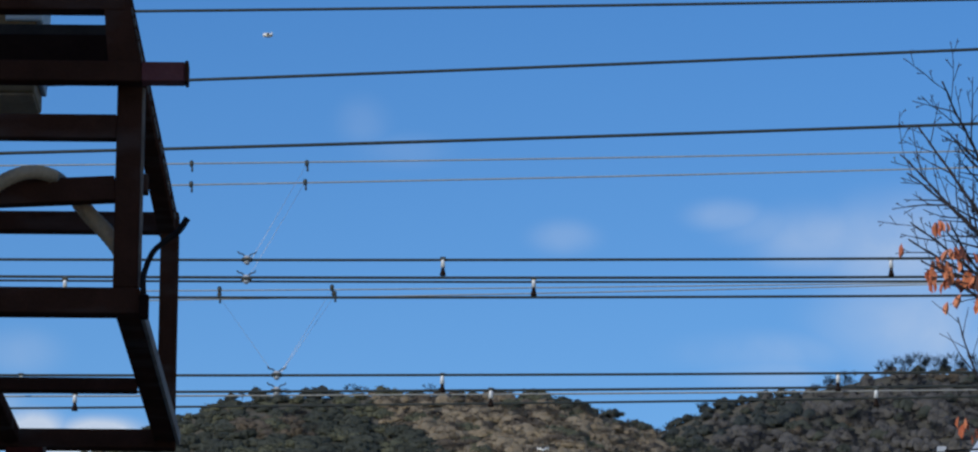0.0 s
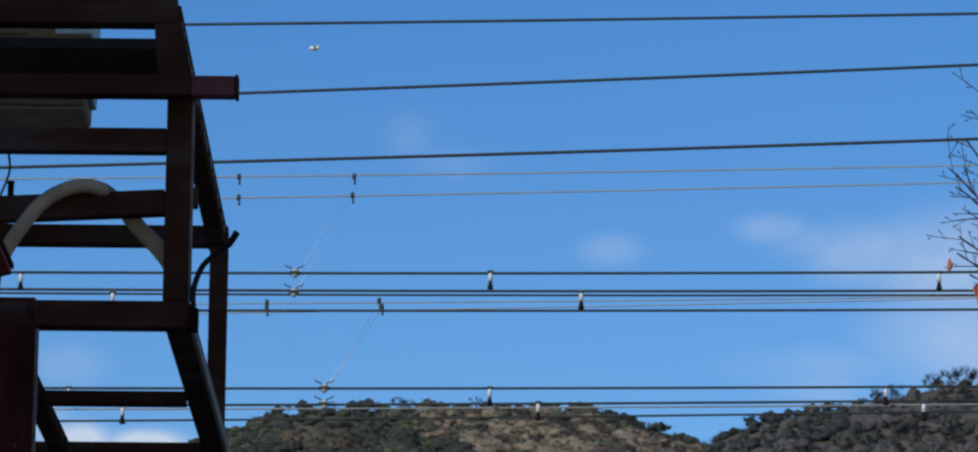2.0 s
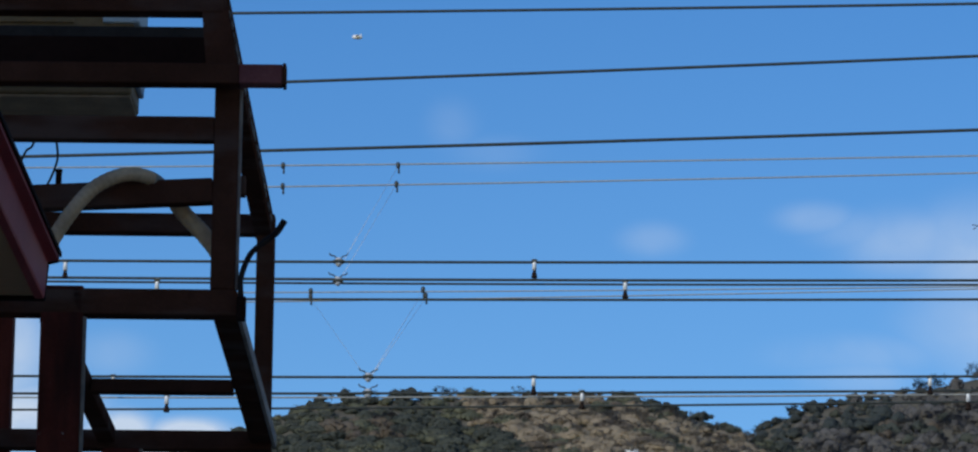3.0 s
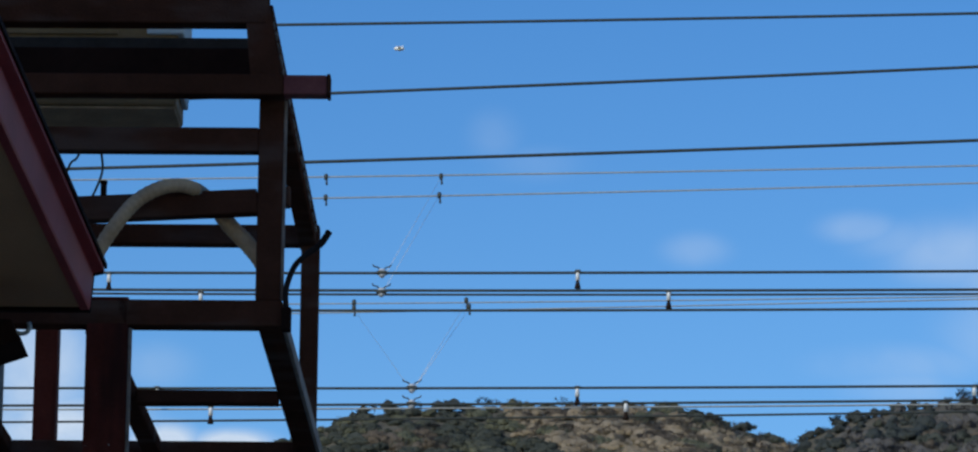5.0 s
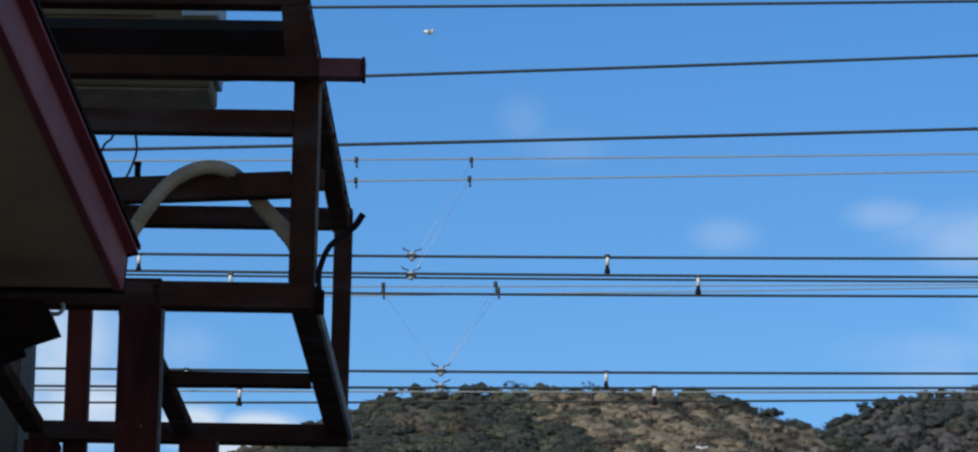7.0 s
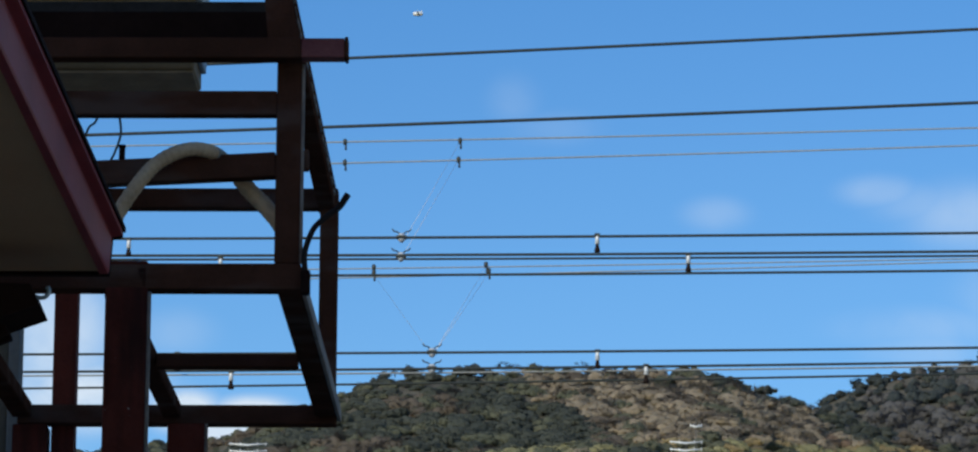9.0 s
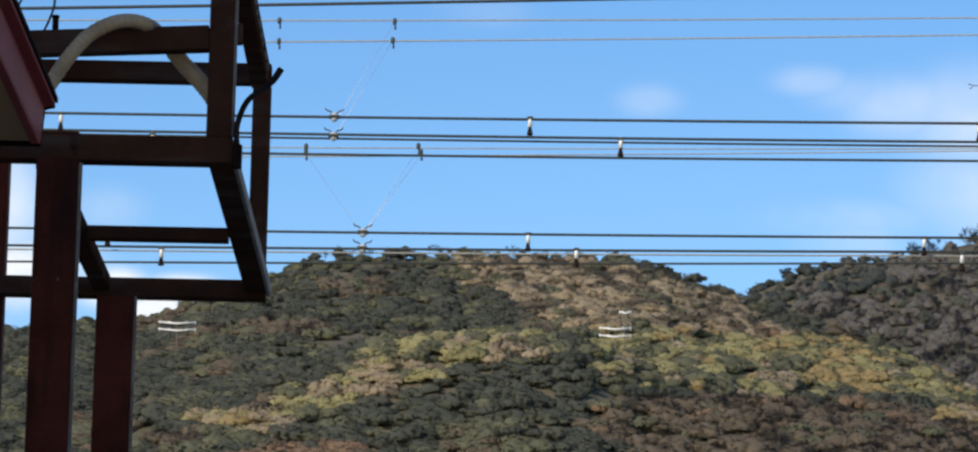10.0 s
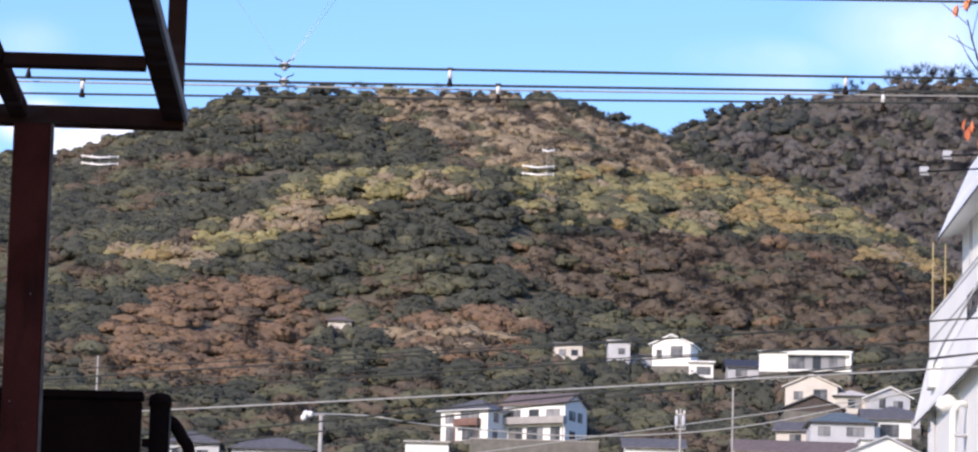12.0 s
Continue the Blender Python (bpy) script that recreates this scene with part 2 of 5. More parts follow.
def build_frame():
    b = thing("steel_balcony_frame", "dark red-brown painted steel balcony frame on tall posts", "balcony frame", (-1.38, 17.35, 0))
    def add(name, bm, mat=STEEL, label="", parent=b):
        bm.transform(Matrix.Translation((1.38, -17.35, 0)))
        return part(name, bm, mat, parent, label)
    zb0, zb1 = 5.065, 5.165
    # posts to the ground
    for y, w in ((NEAR + 0.075, 0.155), (FARY - 0.02, 0.158)):
        p = add("post", box((-1.742 - 0.004, y - 0.075, 0.0), (-1.742 + w, y + 0.075, zb0 + (0.11 if y < 17 else 0.02)), 0.008), STEEL_POST, "rust-streaked red steel post")
        add("base_plate", box((-1.80, y - 0.14, -0.0), (-1.53, y + 0.14, 0.02), 0.004), STEEL_POST, parent=b)
        add("edge_strip", box((-1.742 + w + 0.001, y - 0.075, 0.0), (-1.742 + w + 0.014, y - 0.058, zb0 - 0.01), 0.002), EDGE, "worn edge of the post, its light in the pale colour")
    add("post", box((-2.42, FARY - 0.095, 0), (-2.27, FARY + 0.055, 5.034), 0.008), STEEL_POST, "rust-streaked red steel post")
    add("post", box((-2.256, FARY - 0.05, 0), (-2.155, FARY + 0.05, 6.0), 0.006), STEEL_POST, "slender red steel post")
    # lower ring: near beam, far beam, side beams, cross rung
    add("front_beam", box((-2.35, NEAR, zb0), (-1.012, NEAR + 0.10, zb1), 0.006))
    add("rear_beam", box((-2.40, FARY - 0.1, 5.035), (-1.016, FARY, 5.118), 0.006))
    add("side_beam", box((-1.105, NEAR + 0.10, zb0), (-1.012, FARY - 0.1, 5.13), 0.006))
    add("side_flange", box((-1.012, NEAR + 0.02, zb0 - 0.002), (-0.997, FARY - 0.0, zb0 + 0.055), 0.002), EDGE, "bleached outer edge, lit by its pale colour")
    add("side_beam", box((-1.765, NEAR + 0.151, 5.06), (-1.688, FARY - 0.1, 5.125), 0.006))
    add("side_beam", box((-2.42, NEAR + 0.10, 5.06), (-2.335, FARY - 0.1, 5.125), 0.006))
    add("cross_rung", box((-1.682, 17.36, 5.040), (-1.105, 17.44, 5.094), 0.005))
    # uprights
    add("front_upright", box((-1.114, NEAR, zb1), (-1.019, NEAR + 0.09, 6.021), 0.006))
    add("corner_plate", prism([(-1.150, 6.0225), (-1.036, 6.0225), (-1.086, 6.33), (-1.088, 6.364), (-1.176, 6.364), (-1.171, 6.237)], NEAR + 0.001, NEAR + 0.085))
    add("upright_flange", box((-1.019, NEAR + 0.0, zb1), (-1.008, NEAR + 0.02, 5.94), 0.002), EDGE)
    add("rear_upright", box((-1.098, FARY - 0.09, 5.118), (-1.020, FARY, 6.0), 0.006))
    # rails of the near face
    add("top_rail", box((-2.30, NEAR - 0.004, 6.245), (-1.090, NEAR + 0.09, 6.367), 0.006))
    rail = add("long_rail", box((-2.30, NEAR - 0.085, 5.942), (-1.02, NEAR - 0.002, 6.022), 0.006))
    add("rail_end", box((-1.019, NEAR - 0.082, 5.944), (-0.856, NEAR - 0.005, 6.020), 0.005), STEEL_END, "brick-red end of the rail", rail)
    add("end_cap", box((-0.8555, NEAR - 0.086, 5.940), (-0.842, NEAR - 0.001, 6.024), 0.004), STEEL, "", rail)
    add("mid_rail", box((-2.30, NEAR + 0.002, 5.742), (-1.1145, NEAR + 0.07, 5.836), 0.006))
    add("low_rail", bar((-2.32, NEAR + 0.04, 5.490), (-1.1145, NEAR + 0.04, 5.551), 0.07, 0.095))
    add("low_rail_end", box((-1.0185, NEAR + 0.025, 5.538), (-0.992, NEAR + 0.085, 5.612), 0.004))
    # rear rail, sloped top side member, inner dark boards
    add("rear_rail", box((-2.30, FARY - 0.085, 6.0), (-1.020, FARY, 6.088), 0.006))
    side = add("sloped_side_member", bar((-1.115, NEAR + 0.09, 6.291), (-1.0688, FARY - 0.02, 6.042), 0.077, 0.115))
    rng = random.Random(21)
    y = NEAR + 0.1
    while y < FARY - 0.12:  # flaking paint along the outer edge, coloured pale as if light catches it
        t, n = (y - NEAR - 0.09) / 2.59, rng.uniform(0.03, 0.16)
        x, z = -1.075 + 0.0465 * t, 6.245 - 0.25 * t
        add("lit_paint_flake", bar((x, y, z + 0.03), (x + 0.018 * n, y + n, z + 0.03 - 0.096 * n), rng.uniform(0.004, 0.012), rng.uniform(0.008, 0.022), 0.001), EDGE, "", side)
        y += n + rng.uniform(0.01, 0.09)
    for k in range(8):
        t = k / 7
        add("bolt", tube([(-1.112 + 0.043 * t, 16.15 + 2.4 * t, 6.338 - 0.231 * t), (-1.112 + 0.043 * t, 16.15 + 2.4 * t, 6.358 - 0.231 * t)], 0.009, 6))
    for y in (16.4, 17.0, 17.9):
        add("bolt", tube([(-1.012, y, 5.10), (-0.998, y, 5.10)], 0.013, 6))
    add("gusset", prism([(16.1, 5.175), (16.28, 5.135), (16.1, 5.33)], -1.09, -1.082, "x"))
    add("inner_board", box((-2.30, 16.9, 6.352), (-1.225, 17.0, 6.445), 0.004), surface("greyed_timber", (0.030, 0.021, 0.016), (0.056, 0.041, 0.032), 5, rough=0.8, sheen=0.03))
    # board that fills the dark gap over the long rail, shade in its colour
    add("deck_board", box((-2.30, NEAR + 0.01, 6.00), (-1.106, NEAR + 0.08, 6.15), 0.004), DARKPANEL, "deck board, the shadow put into its black colour")
    return b


build_frame()


def build_hose():
    pts = smooth_path([(-1.76, 15.93, 5.20), (-1.69, 15.94, 5.356), (-1.619, 15.94, 5.466), (-1.551, 15.94, 5.540), (-1.459, 15.95, 5.588), (-1.376, 15.99, 5.598),
                       (-1.31, 16.06, 5.572), (-1.22, 16.12, 5.475), (-1.148, 16.12, 5.40), (-1.09, 16.13, 5.32), (-1.06, 16.14, 5.2)], 14)
    rad = [0.0275 + 0.0045 * min(1, max(0, (i - 78) / 20)) + 0.0011 * math.sin(i * 1.9) for i in range(len(pts))]
    h = thing("conduit_hose", "beige taped conduit hose looped over the rail", "hose", (0, 0, 0))
    part("hose", tube(pts, rad, 10), HOSE, h)
    part("tape_end", tube([pts[i] for i in range(76, 88)], 0.0295, 10), surface("grey_brown_tape", (0.2, 0.17, 0.13), (0.3, 0.26, 0.2), 20, rough=0.7), h)
    c = thing("loose_cable", "short black cable sticking up beside the upright", "cable", (0, 0, 0))
    part("cable", tube(smooth_path([(-0.985, 15.985, 5.05), (-0.998, 15.985, 5.16), (-0.994, 15.985, 5.22), (-0.965, 15.985, 5.295), (-0.917, 15.985, 5.342), (-0.871, 15.985, 5.378), (-0.838, 15.985, 5.428)], 8),
                       [0.011] * 32 + [0.012] * 8 + [0.013] * 9, 8), BLACK, c)
    part("clip", box((-1.01, 15.96, 5.04), (-0.975, 16.0, 5.13), 0.004), DARKPANEL, c)
    for q in ([(-1.803, 16.12, 5.765), (-1.817, 16.12, 5.738), (-1.838, 16.12, 5.72), (-1.86, 16.12, 5.66)], [(-1.722, 16.12, 5.765), (-1.715, 16.12, 5.702), (-1.726, 16.12, 5.652), (-1.752, 16.12, 5.59), (-1.79, 16.1, 5.53)]):
        w = thing("thin_wire", "thin dark blue wire hanging between the rails", "wire", (0, 0, 0))
        part("strand", tube(smooth_path(q, 6), 0.005, 6), CABLE, w)
    s = thing("pipe_stub", "short dark pipe stub standing on the low rail", "pipe", (-1.700, 16.04, 5.565))
    part("stub", tube([(0, 0, 0), (0, 0, 0.055)], 0.012, 10), DARKPANEL, s)
    part("cap", tube([(0, 0, 0.055), (0, 0, 0.066)], 0.014, 10), DARKPANEL, s)


build_hose()


def build_outdoor_unit():
    u = thing("air_conditioner_unit", "beige air conditioner outdoor unit on the balcony deck", "air conditioner", (-1.9, 17.55, 6.088))
    part("casing", box((-0.42, -0.19, 0.198), (0.348, 0.17, 0.86), 0.012), BEIGE, u)
    part("base_pan", box((-0.41, -0.18, 0.186), (0.342, 0.16, 0.197), 0.003), surface("stained_brown_pan", (0.30, 0.155, 0.065), (0.46, 0.26, 0.12), 7, rough=0.8, bump=0.3), u, "rust-stained base pan")
    for y in (-0.17, 0.10):
        part("bearer", box((-0.5, y, 0.11), (-0.36, y + 0.05, 0.185), 0.005), DARKPANEL, u)
    for k in range(9):
        part("grille_slat", box((-0.36, -0.203, 0.28 + k * 0.055), (0.10, -0.192, 0.296 + k * 0.055), 0.002), BEIGE, u)
    v = part("side_cover", box((0.349, -0.11, 0.26), (0.372, 0.12, 0.56), 0.006), PALEWALL, u, "pale grey valve cover")
    for k in range(3):
        part("screw", tube([(0.372, -0.08 + k * 0.08, 0.29), (0.376, -0.08 + k * 0.08, 0.29)], 0.007, 8), ALU, v)
    w = part("louvre", box((0.22, -0.205, 0.50), (0.374, 0.18, 0.88), 0.008), CREAMWALL, u, "pale tan louvred panel")
    for k in range(6):
        part("slat", box((0.235, -0.216, 0.53 + k * 0.058), (0.355, -0.206, 0.555 + k * 0.058), 0.002), CONCRETE, w)


build_outdoor_unit()


# ---- the eave of the house beside it ----
def build_eave_house():
    h = thing("house", "cream house with a maroon fascia along its eave", "house", (-4.4, 10.0, 0))
    m = Matrix.Translation((4.4, -10.0, 0))
    def add(name, bm, mat, label="", parent=h):
        bm.transform(m)
        return part(name, bm, mat, parent, label)
    add("wall", box((-8.0, 3.0, 0), (-2.75, 15.4, 5.02)), CREAMWALL)
    add("soffit", box((-8.2, 2.6, 5.024), (-1.712, 15.51, 5.046)), SOFFIT, "cream boarded soffit")
    # fascia: a leaning board with a lip above and below
    add("fascia", prism([(-1.715, 5.014), (-1.684, 5.014), (-1.680, 5.024), (-1.672, 5.150), (-1.634, 5.158), (-1.634, 5.182), (-1.70, 5.182)], 2.6, 15.51), FASCIA, "maroon painted fascia board")
    add("fascia_return", prism([(-8.2, 5.012), (-1.682, 5.012), (-1.671, 5.149), (-1.636, 5.157), (-1.636, 5.180), (-8.2, 5.180)], 15.512, 15.55), DARKPANEL)
    add("drip_edge", box((-1.633, 2.6, 5.172), (-1.624, 15.53, 5.192), 0.002), DARKPANEL)
    roof = prism([(-8.4, 7.1), (-8.4, 7.0), (-1.75, 5.20), (-1.66, 5.194), (-1.66, 5.215)], 2.5, 15.56)
    add("roof", roof, BROWNROOF)
    # lower roof end with its gutter, farther along
    l = thing("lean_to_roof", "dark brown lean-to roof end with a gutter hook", "roof", (-2.4, 15.2, 4.8))
    def add2(name, bm, mat, label="", parent=l):
        bm.transform(Matrix.Translation((2.4, -15.2, -4.8)))
        return part(name, bm, mat, parent, label)
    add2("roof_edge", prism([(-2.9, 4.90), (-1.905, 4.87), (-1.872, 4.795), (-2.9, 4.44)], 15.02, 15.3), DARKPANEL)
    add2("bracket", bar((-2.9, 15.16, 4.4), (-2.0, 15.16, 4.74), 0.05, 0.05), DARKPANEL)
    add2("bracket", bar((-2.9, 15.26, 4.4), (-2.0, 15.26, 4.74), 0.05, 0.05), DARKPANEL)
    add2("gutter_hook", tube(smooth_path([(-1.915, 15.1, 4.865), (-1.895, 15.1, 4.84), (-1.862, 15.1, 4.838), (-1.847, 15.1, 4.858), (-1.852, 15.1, 4.876)], 6), 0.008, 8), ALU)

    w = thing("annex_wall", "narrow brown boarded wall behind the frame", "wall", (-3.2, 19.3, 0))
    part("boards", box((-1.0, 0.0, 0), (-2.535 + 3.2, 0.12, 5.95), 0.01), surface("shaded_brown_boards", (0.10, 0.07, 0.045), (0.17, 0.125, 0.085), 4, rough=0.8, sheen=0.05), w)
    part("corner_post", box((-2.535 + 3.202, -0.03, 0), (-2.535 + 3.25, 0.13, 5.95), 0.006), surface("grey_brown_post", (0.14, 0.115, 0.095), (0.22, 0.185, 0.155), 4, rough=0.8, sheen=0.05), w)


build_eave_house()


# ---- the dark tank screen at the foot of the frame ----
def build_screen():
    s = thing("metal_screen", "black metal screen panel in the shade beside a pipe", "screen", (-1.6, 19.1, 0))
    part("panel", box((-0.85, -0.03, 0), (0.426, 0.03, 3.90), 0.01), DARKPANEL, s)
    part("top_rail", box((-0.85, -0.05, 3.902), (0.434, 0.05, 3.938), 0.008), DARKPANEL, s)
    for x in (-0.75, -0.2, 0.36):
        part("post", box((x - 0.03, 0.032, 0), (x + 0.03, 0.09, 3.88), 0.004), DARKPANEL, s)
    p = thing("vent_pipe", "thick black vent pipe with a rounded cap", "pipe", (-1.094, 19.1, 0))
    part("pipe", tube([(0, 0, 0), (0, 0, 3.90)], 0.046, 16), DARKPANEL, p)
    part("cap", tube([(0, 0, 3.88), (0, 0, 3.915), (0, 0, 3.93), (0, 0, 3.938)], [0.051, 0.051, 0.042, 0.02], 16), DARKPANEL, p)
    # highlight down the right of the pipe, put in as a pale strip
    part("pipe_highlight", box((0.043, -0.03, 0.0), (0.05, -0.018, 3.87), 0.002), EDGE, p, "pale highlight painted down the pipe edge")
    for z in (3.70, 3.62, 3.3, 2.9):
        part("bracket", box((-0.075, -0.012, z), (0.047, 0.012, z + 0.035), 0.003), DARKPANEL, p)
    d = thing("bent_pipe", "bent black drain pipe leaning beside the vent", "pipe", (0, 0, 0))
    part("pipe", tube(smooth_path([(-1.072, 19.16, 3.83), (-1.034, 19.16, 3.81), (-0.996, 19.16, 3.75), (-0.958, 19.16, 3.66), (-0.926, 19.16, 3.26), (-0.926, 19.16, 0)], 6), 0.028, 10), DARKPANEL, d)


build_screen()


# ---- overhead lines ----
def wire(y, left, right, radius, mat, label, reach=34.0, sag=0.5):
    """A line past two given points (x, z) at depth y, carried on straight to the poles, with a slight sag."""
    (x0, z0), (x1, z1) = left, right
    k = (z1 - z0) / (x1 - x0)
    xm = (x0 + x1) / 2
    pts = []
    for i in range(61):
        x = -reach + 2 * reach * i / 60
        bow = sag * ((x - xm) / reach) ** 2 - sag * ((x1 - x0) / 2 / reach) ** 2 * 0.5
        pts.append((x, 0, z0 + k * (x - x0) + bow))
    w = thing("power_line", label, "power line", (0, y, 0), group="overhead lines")
    part("conductor", tube(pts, radius, 6), mat, w)
    return w


SHEATH = "black sheathed overhead power cable against the sky"
THIN = "thin bare overhead wire against the sky"
wire(50, (-3.245, 16.108), (4.909, 16.299), 0.017, CABLE, SHEATH)
wire(50, (-2.63, 15.268), (4.902, 15.636), 0.018, CABLE, SHEATH)
wire(50, (-5.341, 14.332), (4.892, 14.733), 0.019, CABLE, SHEATH)
wire(60, (-3.30, 16.77), (5.87, 16.995), 0.011, ALU, THIN)
wire(60, (-3.30, 16.46), (5.86, 16.74), 0.011, ALU, THIN)
wire(50, (-5.148, 13.062), (4.876, 13.152), 0.016, CABLE, SHEATH)
wire(50, (-5.141, 12.858), (4.873, 12.930), 0.016, CABLE, SHEATH)
wire(50.12, (-5.141, 12.838), (4.874, 12.905), 0.013, CABLE, SHEATH)
wire(60, (-3.21, 14.93), (5.85, 15.10), 0.009, ALU, THIN)
wire(60, (-3.21, 14.80), (5.85, 15.06), 0.009, ALU, THIN)
wire(50, (-2.677, 12.628), (4.871, 12.703), 0.015, CABLE, SHEATH)
wire(50, (-6.121, 11.672), (4.861, 11.779), 0.015, CABLE, SHEATH)
wire(50, (-6.113, 11.464), (4.86, 11.609), 0.015, CABLE, SHEATH)
wire(50.12, (-6.113, 11.440), (4.86, 11.585), 0.010, ALU, SHEATH)
wire(50, (-6.105, 11.271), (2.551, 11.423), 0.013, CABLE, SHEATH)


def spacer():
    """A white insulating spacer between two cables, with a dark skirt below."""
    s = thing("line_spacer", "white insulating spacer clamped between two cables", "line spacer", group="line spacers")
    part("rod", tube([(0, 0, 0.02), (0, 0, -0.11)], [0.02, 0.027], 10), PORCELAIN, s)
    part("skirt", tube([(0, 0, -0.11), (0, 0, -0.19), (0, 0, -0.205)], [0.016, 0.036, 0.036], 10), BLACK, s)
    part("clamp", box((-0.034, -0.03, -0.014), (0.034, 0.03, 0.018), 0.008), CABLE, s, "dark cable clamp")
    return s


first = spacer()
first.matrix_basis = pose(0.303, 50, 13.122)
for x, z in ((1.37, 12.89), (-5.203, 13.06), (0.306, 11.731), (4.929, 11.78), (5.573, 13.161), (5.37, 11.60), (-3.968, 11.475), (-4.12, 12.84), (-4.6, 11.69), (0.872, 11.56)):
    copy_thing(first, pose(x, 50 - 0.004, z))


def clamp_set():
    """A dead-end clamp with two horn-like tails on a round body."""
    s = thing("line_clamp", "weathered line clamp with two curved tails", "line clamp", group="line clamps")
    part("body", tube([(0, 0, 0.05), (0, 0, 0.03), (0, 0, -0.03), (0, 0, -0.055)], [0.026, 0.042, 0.04, 0.018], 12), PALEWALL, s)
    part("strap", box((-0.06, -0.055, -0.012), (0.06, 0.055, 0.02), 0.006), CABLE, s)
    for sx in (-1, 1):
        part("tail", tube(smooth_path([(sx * 0.02, 0, 0.04), (sx * 0.05, 0, 0.07), (sx * 0.09, 0, 0.08), (sx * 0.11, 0, 0.105)], 5), 0.008, 6), CABLE, s)
    return s


one = clamp_set()
one.matrix_basis = pose(-1.995, 50, 13.085)
for x, z in ((-2.0, 12.855), (-1.625, 11.71), (-1.625, 11.52)):
    copy_thing(one, pose(x, 50, z))


def knob():
    s = thing("line_insulator", "small dark pin insulator on a thin wire", "insulator", group="line insulators")
    part("body", tube([(0, 0, 0.05), (0, 0, 0.03), (0, 0, -0.03), (0, 0, -0.04)], [0.016, 0.031, 0.027, 0.016], 10), CABLE, s)
    part("pin", tube([(0.01, 0, -0.04), (0.012, 0, -0.11)], [0.012, 0.016], 8), CABLE, s)
    return s


pin = knob()
pin.matrix_basis = pose(-1.58, 60, 16.79)
for x, z in ((-1.60, 16.515), (-3.21, 16.77), (-3.21, 16.47), (-2.781, 14.95), (-2.781, 14.87), (-1.202, 14.99), (-1.163, 14.90)):
    copy_thing(pin, pose(x, 60, z))


def stay(p, q, mat=PORCELAIN, r=0.0032):
    # the wires' glint comes from their pale colour
    w = thing("stay_wire", "thin pale wire strung slantwise between lines, glint in its colour", "wire", group="stay wires")
    part("strand", tube([p, q], r, 5), mat, w)


for p, q in (((-1.58, 60, 16.78), (-1.94, 50, 13.1)), ((-1.61, 60, 16.5), (-1.96, 50, 12.9)), ((-1.20, 60, 14.97), (-1.59, 50, 11.73)),
             ((-1.16, 60, 14.88), (-1.57, 50, 11.75))):
    stay(p, q)
stay((-2.78, 60, 14.85), (-1.70, 50, 11.78), ALU, 0.0022)


def utility_pole(at, height, arms, label, radius=0.16):
    """A tapered concrete pole with steel cross arms."""
    p = thing("utility_pole", label, "utility pole", at, group="utility poles")
    part("shaft", tube([(0, 0, -1.0), (0, 0, height)], [radius, radius * 0.62], 14), CONCRETE, p)
    for z, w in arms:
        part("cross_arm", box((-w, -0.05, z - 0.05), (w, 0.05, z + 0.05), 0.006), ALU, p)
        for x in (-w * 0.85, w * 0.85):
            part("insulator", tube([(x, 0, z + 0.05), (x, 0, z + 0.1), (x, 0, z + 0.2), (x, 0, z + 0.24)], [0.03, 0.06, 0.05, 0.03], 10), PORCELAIN, p)
    return p


for sx in (-34, 34):
    p = utility_pole((sx, 50.6, 0), 17.6, (), "grey concrete utility pole carrying the overhead lines")
    for z in (11.5, 13.0, 14.6, 16.2):
        part("side_arm", box((-0.08, -0.75, z - 0.06), (0.08, 10, z + 0.06), 0.006), ALU, p)

# lower lines across the town
LOW = "pale weathered overhead line crossing above the town"
wire(50, (-2.825, 7.634), (5.948, 8.363), 0.011, ALU, LOW)
wire(90, (-7.6, 13.27), (11.7, 14.87), 0.012, CABLE, LOW, 46)
wire(90, (-7.6, 12.94), (11.7, 14.48), 0.012, CABLE, LOW, 46)


# ---- the big white house ----
def ring(u0, u1, z0, z1, t, a, b, swap=False):
    """A closed rectangular frame round u0..u1 and z0..z1, t wide, from depth a to b; along x, or along y when swapped."""
    bm = bmesh.new()
    def v(u, d, z):
        return bm.verts.new((d, u, z) if swap else (u, d, z))
    loops = [[v(u, d, z) for u, z in ((u0 - k, z0 - k), (u1 + k, z0 - k), (u1 + k, z1 + k), (u0 - k, z1 + k))] for d, k in ((a, t), (b, t), (b, 0.0), (a, 0.0))]
    for i in range(4):
        p, q = loops[i], loops[(i + 1) % 4]
        for j in range(4):
            bm.faces.new((p[j], p[(j + 1) % 4], q[(j + 1) % 4], q[j]))
    bmesh.ops.recalc_face_normals(bm, faces=bm.faces)
    return bm


